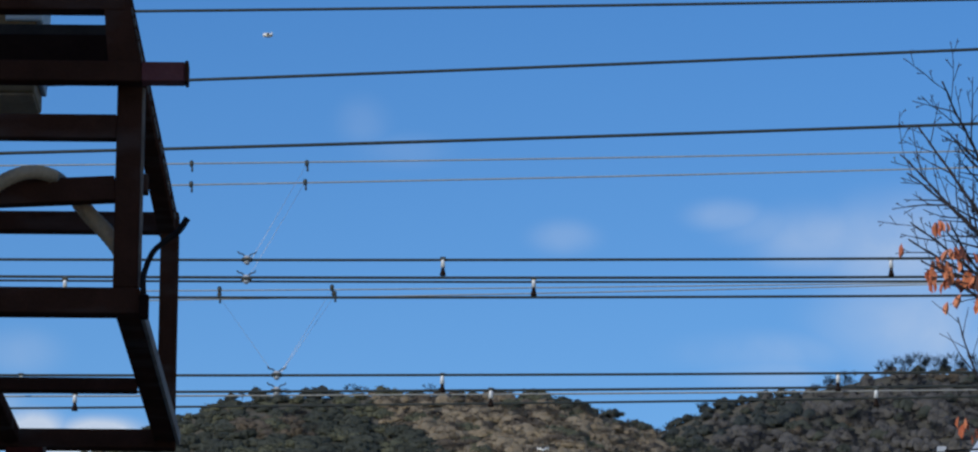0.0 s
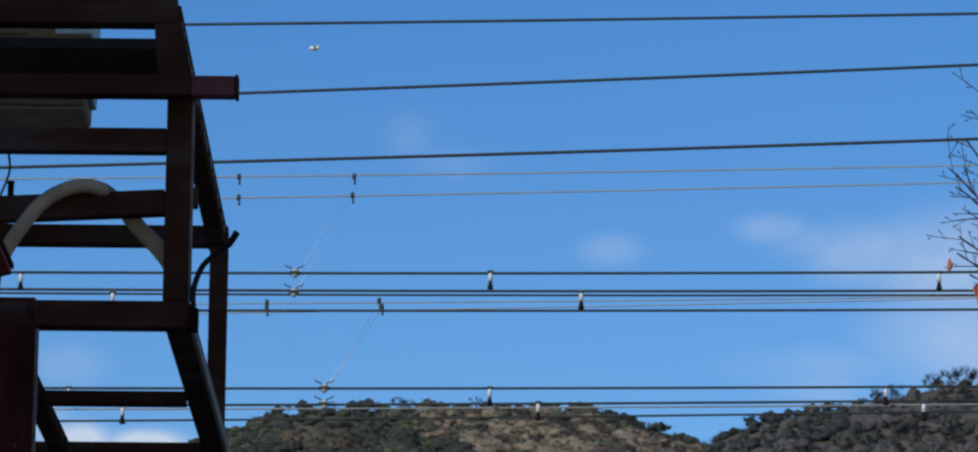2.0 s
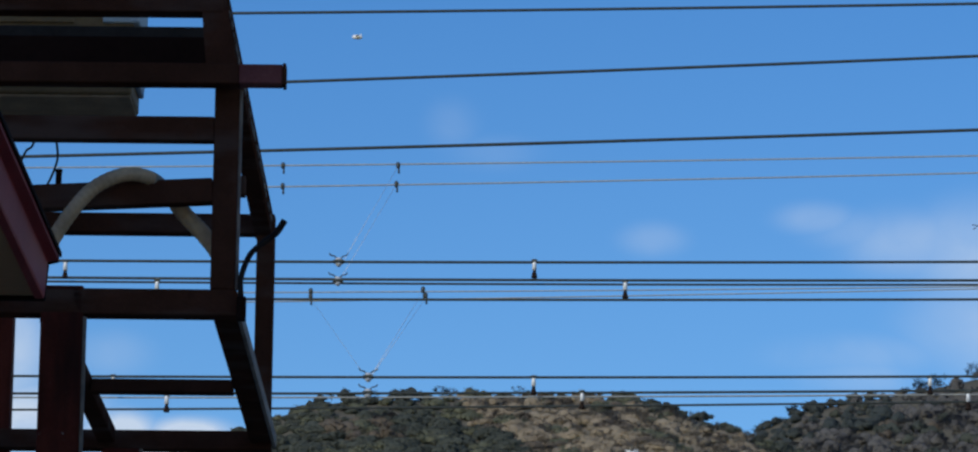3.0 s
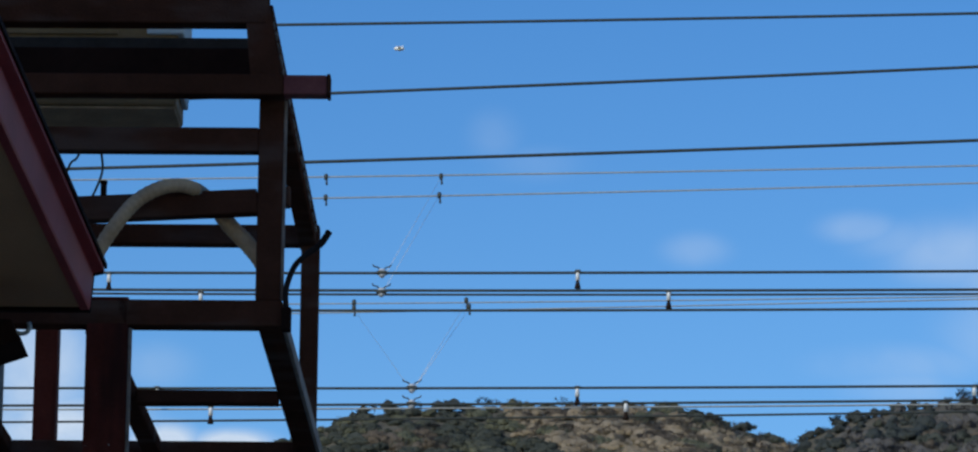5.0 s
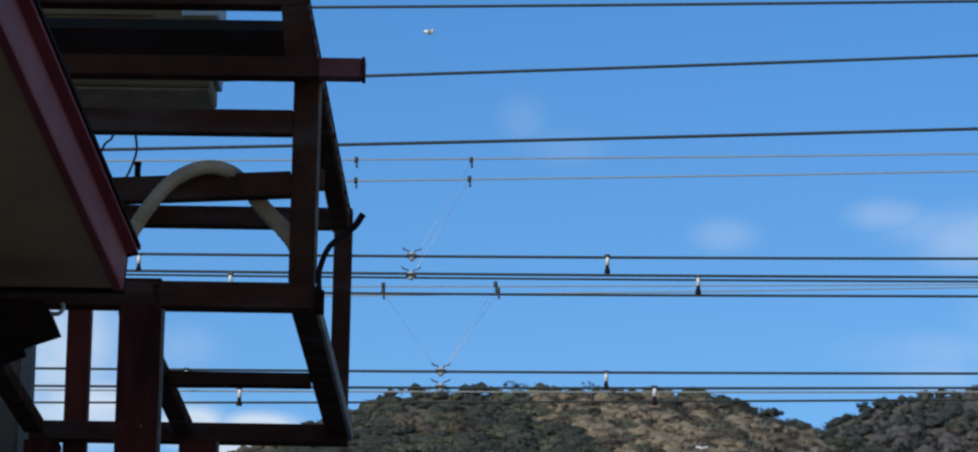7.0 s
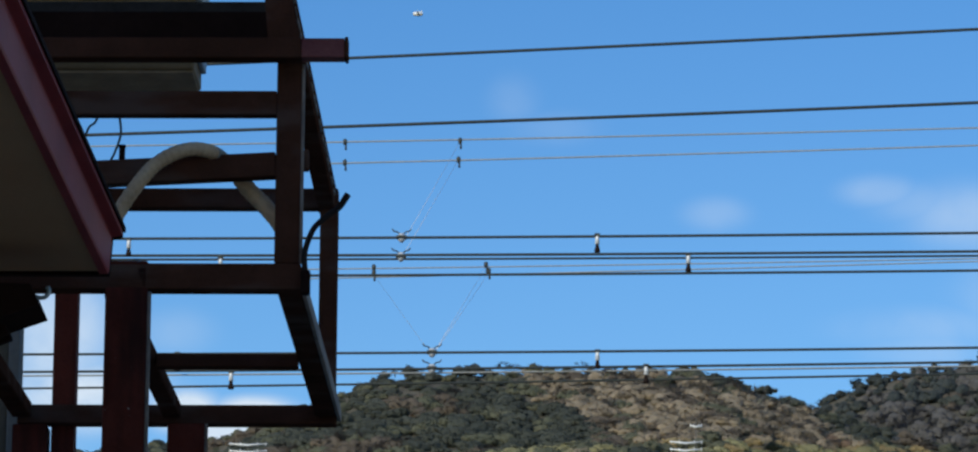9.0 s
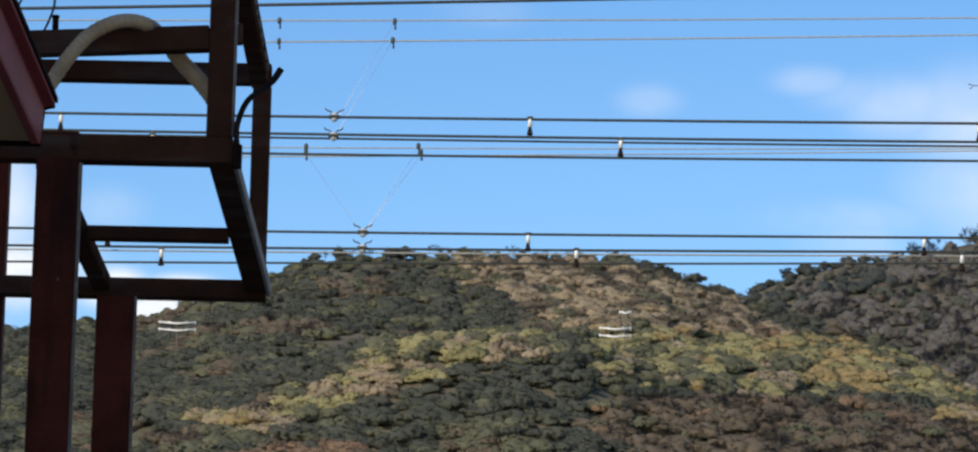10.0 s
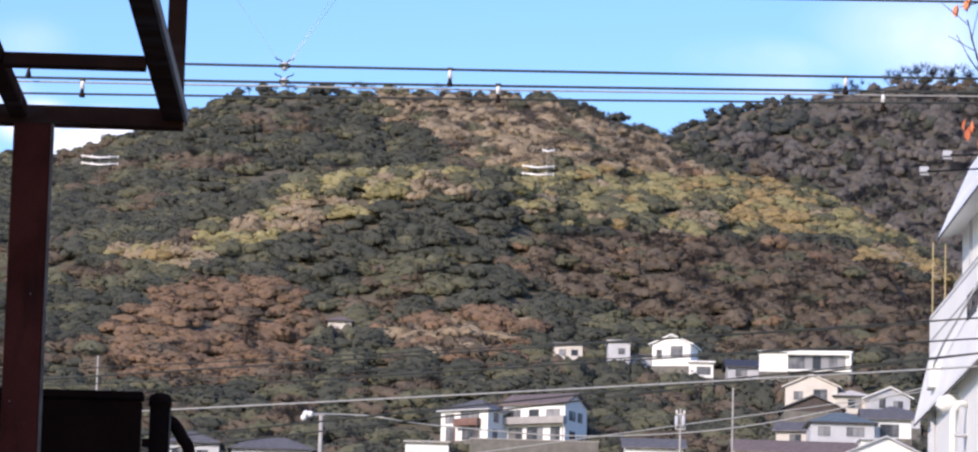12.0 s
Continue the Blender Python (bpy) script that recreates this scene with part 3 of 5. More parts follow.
def window(parent, x, z, w, h, y, mullions=1, facing=-1):
    """A window set in a wall that faces -y (or +y): dark frame, mullions, sill and panes."""
    t = 0.05
    a, b = x - w / 2, x + w / 2
    win = part("window", ring(a, b, z, z + h, t, y, y + facing * 0.06), TRIM, parent)
    n = mullions + 1
    y0, y1 = sorted((y, y + facing * 0.05))
    for k in range(1, n):
        xx = a + w * k / n
        part("mullion", box((xx - t / 2, y0, z), (xx + t / 2, y1, z + h)), TRIM, win)
    s0, s1 = sorted((y, y + facing * 0.1))
    part("sill", box((a - t, s0, z - t - 0.04), (b + t, s1, z - t - 0.003)), PALEWALL, win)
    for k in range(n):
        e0 = a + w * k / n + (t / 2 if k else 0)
        e1 = a + w * (k + 1) / n - (t / 2 if k < n - 1 else 0)
        p0, p1 = sorted((y + facing * 0.004, y + facing * 0.02))
        part("pane", box((e0, p0, z), (e1, p1, z + h)), PANE, win)
    return win


def side_window(parent, x, y0, y1, z0, z1, facing=-1):
    """A window on a wall that faces -x (or +x)."""
    t = 0.06
    w = part("window", ring(y0, y1, z0, z1, t, x, x + facing * 0.05, True), TRIM, parent)
    mid = (y0 + y1) / 2
    m0, m1 = sorted((x, x + facing * 0.045))
    part("mullion", box((m0, mid - t / 2, z0), (m1, mid + t / 2, z1)), TRIM, w)
    p0, p1 = sorted((x + facing * 0.004, x + facing * 0.02))
    for ya, yb in ((y0, mid - t / 2), (mid + t / 2, y1)):
        part("pane", box((p0, ya, z0), (p1, yb, z1)), PANE, w)
    return w


def build_white_house():
    h = thing("white_house", "tall white rendered house with deep stepped eaves", "house", (12.6, 66.0, 0))
    def add(name, bm, mat=WHITEWALL, label="", parent=h):
        bm.transform(Matrix.Translation((-12.6, -66, 0)))
        return part(name, bm, mat, parent, label)
    add("main_wall", box((9.2, 57.0, -1), (17.5, 73.0, 14.2), 0.02))
    add("lower_wall", prism([(8.66, -1), (9.198, -1), (9.198, 12.95), (8.66, 12.40)], 57.0, 73.0))
    add("porch_wall", box((8.60, 57.0, -1), (8.658, 72.6, 10.9)))
    add("upper_eave", prism([(8.785, 13.735), (9.198, 13.86), (9.198, 14.204), (8.96, 14.204)], 56.6, 73.0), WHITEWALL, "white boarded underside of the eave")
    add("roof", prism([(8.778, 13.75), (9.32, 15.0), (13.3, 19.6), (17.7, 14.4), (17.5, 14.206), (8.97, 14.206)], 56.6, 73.0), surface("white_metal_roof", (0.66, 0.67, 0.68), (0.8, 0.81, 0.82), 0.7, rough=0.45))
    add("lower_eave", prism([(8.415, 10.56), (8.598, 10.70), (8.657, 10.902), (8.657, 11.72), (8.62, 11.55), (8.415, 10.63)], 56.8, 73.0), WHITEWALL, "white boarded eave")
    for z in (11.50, 11.95, 12.33):
        add("siding_joint", box((8.650, 57.0, z), (8.659, 73.0, z + 0.03)), PALEWALL)
    for k in range(7):
        add("pilaster", box((9.17, 58.5 + k * 2.2, 12.97), (9.198, 58.62 + k * 2.2, 13.88)), PALEWALL)
    for y in (60.0, 63.0):
        add("awning", prism([(8.35, 11.62), (8.658, 11.72), (8.658, 11.92), (8.35, 11.68)], y, y + 1.6), PALEWALL)
    add("vent_hood", tube([(8.599, 68.5, 10.36), (8.46, 68.5, 10.36), (8.36, 68.5, 10.34), (8.29, 68.5, 10.26)], [0.13, 0.15, 0.14, 0.09], 14), WHITEWALL)
    add("vent_pipe", tube([(8.38, 67.4, -1), (8.38, 67.4, 10.1), (8.46, 67.4, 10.22), (8.599, 67.4, 10.22)], 0.055, 12), WHITEWALL)
    for z in (3.0, 6.0, 8.6, 9.7):
        add("pipe_bracket", box((8.37, 67.33, z), (8.599, 67.47, z + 0.04), 0.004), PALEWALL)
    add("junction_box", box((8.36, 70.4, 10.86), (8.60, 70.9, 11.26), 0.03), WHITEWALL)
    add("conduit", tube([(8.42, 70.38, 11.2), (8.47, 69.5, 11.45), (8.6, 66.0, 11.95)], 0.02, 8), PALEWALL)
    add("eave_edge", prism([(8.770, 13.718), (8.79, 13.716), (8.79, 13.733), (8.770, 13.742)], 56.62, 73.02), TRIM, "dark eave edging")
    add("eave_edge", prism([(8.405, 10.535), (8.425, 10.535), (8.425, 10.556), (8.405, 10.556)], 56.8, 73.02), TRIM, "dark eave edging")
    add("ledge", prism([(9.06, 12.94), (9.168, 12.96), (9.168, 13.0), (9.06, 12.965)], 57.0, 73.02), PALEWALL)
    add("downpipe", tube([(8.56, 71.5, -1), (8.56, 71.5, 10.6)], 0.045, 10), PALEWALL)
    m = Matrix.Translation((-12.6, -66, 0))
    for y0, y1, z0, z1, x in ((67.0, 69.4, 13.05, 13.72, 9.2), (62.5, 64.2, 13.0, 13.75, 9.2), (66.6, 67.6, 11.62, 11.9, 8.66)):
        side_window(h, x - 12.6, y0 - 66, y1 - 66, z0, z1)
    # ladder frame standing against it
    l = thing("roof_ladder", "slim yellow metal ladder against the white house", "ladder", (8.78, 72.8, 12.0))
    for x in (-0.1, 0.11):
        part("stile", box((x - 0.010, -0.01, 0.40), (x + 0.010, 0.01, 1.65), 0.003), surface("yellow_paint", (0.34, 0.28, 0.14), (0.45, 0.38, 0.2), 3, rough=0.6), l)
    for k in range(4):
        part("rung", tube([(-0.1, 0, 0.62 + k * 0.3), (0.11, 0, 0.62 + k * 0.3)], 0.007, 6), TRIM, l)


build_white_house()
for l, r in (((4.985, 9.517), (7.104, 9.723)), ((4.988, 9.262), (7.106, 9.459)), ((4.993, 8.983), (7.108, 9.268)), ((1.849, 8.479), (6.492, 9.171))):
    wire(55, l, r, 0.011, CABLE, "dark service cable crossing before the white house", 40, 0.2)
for x, z, y in ((4.694, 8.87, 40), (4.908, 9.028, 40)):
    b = thing("line_tag", "white rectangular tag box hanging on a service cable", "cable box", (x, y, z), group="line tags")
    part("box", box((-0.042, -0.03, -0.022), (0.042, 0.03, 0.03), 0.006), PALEWALL, b)
    part("bracket", box((-0.04, -0.02, -0.05), (0.045, 0.02, -0.036), 0.003), PALEWALL, b)
    part("cable", tube(smooth_path([(0.05, 0, 0), (0.13, 0.05, 0.004), (2.0, 8, 1.55), (4.1, 17, 3.35)], 6), 0.009, 6), BLACK, b)


# ---- houses on the slope ----
HOUSES = []
PLINTH = surface("mossy_dark_concrete", (0.10, 0.10, 0.085), (0.2, 0.19, 0.165), 0.8, rough=0.9, bump=0.4)

def slope_house(x, y, z, w, d, h, wall, roof, style, label, windows=(), turn=0, balcony=None, hidden=0.0, sides=()):
    """A house whose front wall's middle stands at (x, y, z), the front facing the street."""
    t = thing("house", label, "house", (x, y, z), turn=turn, group="hillside houses")
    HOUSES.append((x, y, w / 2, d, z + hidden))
    part("wall", box((-w / 2, 0, -6), (w / 2, d, h), 0.02), wall, t)
    part("plinth", box((-w / 2 - 0.08, -0.08, -6), (w / 2 + 0.08, d + 0.08, 0.25), 0.02), PLINTH, t)
    e = 0.55
    if style == "flat":
        part("roof", box((-w / 2 - 0.3, -0.5, h + 0.002), (w / 2 + 0.3, d + 0.3, h + 0.28), 0.03), roof, t)
    elif style == "side":  # ridge along x
        r = d * 0.24
        bm = prism([(-e, h - 0.1), (-e, h + 0.12), (d / 2, h + r + 0.25), (d + e, h + 0.12), (d + e, h - 0.1), (d / 2, h + r)], -w / 2 - e, w / 2 + e, "x")
        part("roof", bm, roof, t)
        part("gable_wall", prism([(0.0, h + 0.002), (d, h + 0.002), (d / 2, h + r - 0.03)], -w / 2 + 0.05, w / 2 - 0.05, "x"), wall, t)
    elif style == "front":  # gable to the street
        r = w * 0.22
        bm = prism([(-w / 2 - e, h - 0.2), (-w / 2 - e, h + 0.02), (0, h + r + 0.25), (w / 2 + e, h + 0.02), (w / 2 + e, h - 0.2), (0, h + r)], -0.4, d + 0.4)
        part("roof", bm, roof, t)
        part("gable_wall", prism([(-w / 2, h + 0.002), (w / 2, h + 0.002), (0, h + r - 0.03)], 0.0, d), wall, t)
    else:  # hipped
        bm = bmesh.new()
        r = min(w, d) * 0.26
        c = [bm.verts.new(p) for p in ((-w / 2 - e, -e, h), (w / 2 + e, -e, h), (w / 2 + e, d + e, h), (-w / 2 - e, d + e, h))]
        k = [bm.verts.new(p) for p in ((-w / 2 + d / 2 if w > d else 0, d / 2, h + r), (w / 2 - d / 2 if w > d else 0.01, d / 2, h + r))]
        for f in ((c[0], c[1], k[1], k[0]), (c[1], c[2], k[1]), (c[2], c[3], k[0], k[1]), (c[3], c[0], k[0]), c[::-1]):
            bm.faces.new(f)
        part("roof", bm, roof, t)
        part("eave_board", box((-w / 2 - e, -e, h - 0.16), (w / 2 + e, d + e, h - 0.002)), TRIM if wall != WHITEWALL else PALEWALL, t)
    for wx, wz, ww, wh, n in windows:
        window(t, wx, wz, ww, wh, 0.0, n)
    if balcony:
        bx, bz, bw, mat = balcony
        b = part("balcony", box((bx - bw / 2, -1.2, bz - 0.15), (bx + bw / 2, -0.002, bz), 0.02), mat, t)
        part("parapet", box((bx - bw / 2, -1.2, bz + 0.002), (bx + bw / 2, -1.08, bz + 0.95), 0.02), mat, b)
        for sx in (-1, 1):
            part("parapet_side", box((bx + sx * (bw / 2 - 0.06) - 0.06, -1.078, bz + 0.002), (bx + sx * (bw / 2 - 0.06) + 0.06, -0.004, bz + 0.95), 0.02), mat, b)
            part("support", box((bx + sx * (bw / 2 - 0.12) - 0.07, -1.15, -1.0), (bx + sx * (bw / 2 - 0.12) + 0.07, -1.0, bz - 0.152), 0.01), mat, b)
    for y0, y1, z0 in sides:
        side_window(t, w / 2, y0, y1, z0, z0 + 1.3, 1)
    return t


GREYBALC = surface("grey_balcony_panel", (0.26, 0.25, 0.24), (0.36, 0.35, 0.34), 1, rough=0.7)
BROWNBALC = surface("brown_balcony_panel", (0.13, 0.07, 0.055), (0.2, 0.11, 0.09), 1, rough=0.7)
slope_house(7.2, 650, 77.3, 8.4, 7.5, 4.9, WHITEWALL, GREYROOF, "hip", "white two-storey house with a brown balcony", [(-2.6, 3.0, 1.5, 1.3, 1), (1.0, 3.0, 3.2, 1.6, 2), (-2.4, 0.4, 1.6, 1.9, 1), (1.2, 0.4, 3.0, 1.9, 2)], turn=-34, balcony=(0.9, 2.5, 4.2, BROWNBALC), sides=((1.6, 2.8, 3.1), (4.2, 5.6, 3.1), (1.4, 2.6, 0.6)))
slope_house(17.6, 650, 77.4, 10.4, 7.5, 5.9, WHITEWALL, BROWNROOF, "side", "white two-storey house with a long grey balcony", [(-3.4, 3.6, 2.2, 1.5, 1), (0.0, 3.6, 1.6, 1.5, 1), (3.2, 3.6, 2.2, 1.5, 1), (-3.0, 0.5, 2.2, 1.9, 1), (0.2, 0.5, 2.6, 1.9, 2), (3.6, 0.5, 1.5, 1.9, 1)], turn=-28, balcony=(0.2, 3.0, 10.6, GREYBALC), sides=((1.4, 3.4, 3.6), (4.4, 5.8, 3.6), (1.6, 3.4, 0.6)))
slope_house(24.6, 709, 96.8, 4.6, 6, 4.0, CREAMWALL, GREYROOF, "flat", "small cream house half hidden by trees", [(-1, 2.2, 1.0, 0.9, 0), (1, 2.2, 1.0, 0.9, 0)], hidden=3.0)
slope_house(33.1, 713, 97.6, 3.6, 6, 4.4, PALEWALL, PALEWALL, "flat", "pale grey tower-like house on the slope", [(0.4, 2.4, 1.0, 0.9, 0)], hidden=2.4)
slope_house(37.0, 720, 98.2, 3.6, 5, 2.6, PALEWALL, GREYROOF, "flat", "low grey annex on the slope", [], hidden=1.0)
slope_house(41.5, 710, 97.6, 6.4, 7, 3.9, WHITEWALL, WHITEWALL, "front", "white gabled cottage among autumn trees", [(0.9, 1.9, 1.9, 1.6, 1), (-2.0, 1.7, 0.8, 1.2, 0)], turn=-14)
slope_house(46.4, 709, 95.7, 4.0, 6, 2.7, WHITEWALL, WHITEWALL, "flat", "white flat-roofed garage wing", [(0.4, 0.8, 2.2, 1.2, 1)])
slope_house(54.0, 716, 96.6, 5.4, 6, 2.2, PALEWALL, TRIM, "side", "low house with a black roof", [(-0.5, 0.7, 1.8, 1.0, 1)])
# the long white flat-roofed house with one wide glazed front
fl = slope_house(62.6, 700, 95.9, 14.8, 9, 3.4, WHITEWALL, WHITEWALL, "flat", "long white modern house with a wide glazed front", [(1.9, 0.75, 9.2, 2.1, 6)], turn=-7)
part("hood", box((-2.9, -0.9, 2.95), (7.5, -0.002, 3.3), 0.03), WHITEWALL, fl)
part("sill_slab", box((-2.9, -0.9, 0.2), (7.5, -0.09, 0.55), 0.03), WHITEWALL, fl)
part("fin", box((7.2, -0.9, 0.552), (7.5, -0.002, 2.948), 0.03), WHITEWALL, fl)
slope_house(60.5, 665, 85.8, 8.0, 7, 3.4, CREAMWALL, CREAMWALL, "front", "cream house with a shallow gable", [(-2.0, 1.4, 1.3, 1.2, 1), (1.4, 1.4, 2.0, 1.5, 1)], turn=-10)
slope_house(66.8, 664, 84.8, 5.2, 7, 3.0, CREAMWALL, CREAMWALL, "hip", "cream house stepping down the slope", [(0.3, 1.2, 2.0, 1.2, 1)])
slope_house(72.3, 662, 84.6, 6.4, 7, 2.9, PALEWALL, WHITEWALL, "front", "pale house with a white gable", [(-1.2, 1.2, 0.9, 1.6, 0), (1.3, 1.2, 1.4, 1.1, 1)], turn=10)
slope_house(58.6, 640, 81.9, 8.6, 7, 0.7, surface("dark_brown_boarding", (0.05, 0.04, 0.036), (0.09, 0.072, 0.062), 1, rough=0.8), TRIM, "front", "low brown house with a wide dark gabled roof", [])
slope_house(60.0, 610, 73.8, 9.0, 7, 3.2, PALEWALL, BLUEROOF, "hip", "pale house with a slate blue hipped roof", [(-2.6, 1.3, 1.6, 1.2, 1), (1.8, 1.3, 2.4, 1.2, 2)])
slope_house(66.6, 612, 74.9, 6.6, 7, 2.9, WHITEWALL, GREYROOF, "side", "white house with a grey tiled roof", [(0.2, 0.5, 2.6, 1.7, 2)])
slope_house(61.8, 570, 64.9, 10.5, 8, 3.0, WHITEWALL, PALEWALL, "front", "white house with a pale gable", [(0.4, 1.0, 2.0, 1.4, 1)], turn=8)
slope_house(52.4, 600, 69.1, 16.5, 8, 2.2, WHITEWALL, BROWNROOF, "side", "white house under a long red-brown roof", [])
slope_house(-29.0, 560, 62.2, 7.5, 7, 3.6, PALEWALL, GREYROOF, "hip", "pale house with a grey hipped roof", [(-1.4, 1.4, 1.8, 1.2, 1), (1.6, 1.4, 1.4, 1.2, 1)])
slope_house(-18.5, 562, 62.4, 10.5, 7, 3.1, PALEWALL, GREYROOF, "hip", "low pale house with a grey tiled roof", [(-3.2, 1.0, 2.0, 1.2, 1), (0.2, 1.0, 2.2, 1.2, 1), (3.4, 1.0, 1.6, 1.2, 1)])
slope_house(1.6, 598, 69.4, 6.0, 6, 1.6, WHITEWALL, CONCRETE, "flat", "white retaining wall block below the houses", [])
slope_house(33.0, 600, 69.5, 8.0, 6, 1.9, WHITEWALL, GREYROOF, "side", "white house with a dark roof at the foot of the slope", [])
slope_house(-13.6, 742, 106.0, 4.0, 4, 2.4, CREAMWALL, BROWNROOF, "hip", "cream hut glimpsed among the trees", [], hidden=2.1)

# more of the close-set roofs between the larger houses
slope_house(70.5, 636, 79.4, 7.0, 6, 2.2, PALEWALL, GREYROOF, "hip", "low grey house with a dark hipped roof", [(-1.6, 0.7, 1.6, 1.0, 1), (1.4, 0.7, 1.4, 1.0, 1)], turn=6)
slope_house(54.2, 622, 74.6, 5.2, 6, 2.4, CREAMWALL, GREYROOF, "side", "small cream house with a dark tiled roof", [(0.2, 0.9, 1.6, 1.0, 1)], turn=-12)
slope_house(63.4, 596, 70.3, 4.4, 4, 2.6, WHITEWALL, PALEWALL, "flat", "white flat-roofed annex with a small window", [(-0.4, 1.2, 1.3, 0.8, 1)])


rw = thing("retaining_wall", "long grey concrete retaining wall below the houses", "retaining wall", (19.0, 641, 70.0))
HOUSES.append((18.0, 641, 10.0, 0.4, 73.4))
part("wall", box((-11.0, 0, -4), (8.0, 0.4, 6.8), 0.03), PLINTH, rw)
part("coping", box((-11.1, -0.08, 6.802), (8.1, 0.5, 6.95), 0.02), CONCRETE, rw)
for k in range(5):
    part("drain_pipe", tube([(-6.5 + k * 3, -0.06, 4.5), (-6.5 + k * 3, 0.2, 4.55)], 0.08, 8), TRIM, rw)

# poles of the town
tp = utility_pole((15.24, 250, land(15, 250)), 32.97 - land(15, 250), ((8.72, 0.26), (7.86, 0.3)), "grey utility pole with two white transformer cans", 0.085)
for x, z0 in ((-0.22, 7.95), (0.17, 7.98)):
    part("transformer_can", tube([(x, -0.12, z0), (x, -0.12, z0 + 0.03), (x, -0.12, z0 + 0.6), (x, -0.12, z0 + 0.66)], [0.08, 0.11, 0.11, 0.05], 12), PALEWALL, tp)
utility_pole((18.25, 250, land(18, 250)), 34.3 - land(18, 250), (), "slim grey pole without arms", 0.075)
utility_pole((-22.1, 300, land(-22, 300)), 41.8 - land(-22, 300), (), "slim grey pole before the trees", 0.09)
lamp = utility_pole((-2.6, 120, land(-2.6, 120)), 16.2 - land(-2.6, 120), (), "grey pole with round white insulators on its head", 0.09)
for x, z in ((-0.48, -0.12), (-0.30, -0.02), (-0.42, -0.01)):
    part("ball", tube([(x, 0, 16.2 - land(-2.6, 120) + z + dz) for dz in (-0.09, -0.07, 0, 0.07, 0.09)], [0.02, 0.07, 0.1, 0.07, 0.02], 12), PORCELAIN, lamp)
part("head_arm", box((-0.5, -0.03, 16.14 - land(-2.6, 120)), (0.1, 0.03, 16.19 - land(-2.6, 120)), 0.006), CONCRETE, lamp)
sag_pts = smooth_path([(-2.8, 118, 15.95), (-1.2, 112, 15.2), (0.6, 112, 15.0), (4.8, 112, 14.85), (9.5, 112, 15.4), (16.0, 112, 17.2), (24, 112, 19.6)], 10)
sg = thing("power_line", LOW, "power line", group="overhead lines")
part("conductor", tube(sag_pts, 0.02, 6), ALU, sg)
wire(112, (4.8, 14.85), (14.6, 16.5), 0.015, ALU, LOW, 60)


def pylon(x, y, z, width, arms=(0.6, 2.1)):
    """The head of a small pylon that stands up out of the trees."""
    p = thing("pylon", "pale steel pylon head rising out of the woods", "pylon", (x, y, z), group="hillside pylons")
    part("mast", tube([(0, 0, -16), (0, 0, 2.2)], [0.11, 0.08], 6), PLINTH, p)
    for zz in arms:
        part("cross_arm", tube([(-width / 2, 0, zz + 0.25), (0, 0, zz - 0.1), (width / 2, 0, zz + 0.25)], [0.13, 0.24, 0.13], 6), PORCELAIN, p)
        for sx in (-0.45, -0.2, 0.25, 0.47):
            part("insulator", tube([(sx * width, 0, zz - 0.25), (sx * width, 0, zz + 0.5)], 0.1, 6), PORCELAIN, p)


pylon(-67.7, 900, 162.0, 8.0)
pylon(22.6, 850, 153.6, 6.5)
pylon(24.9, 862, 160.6, 2.4, (0.6,))


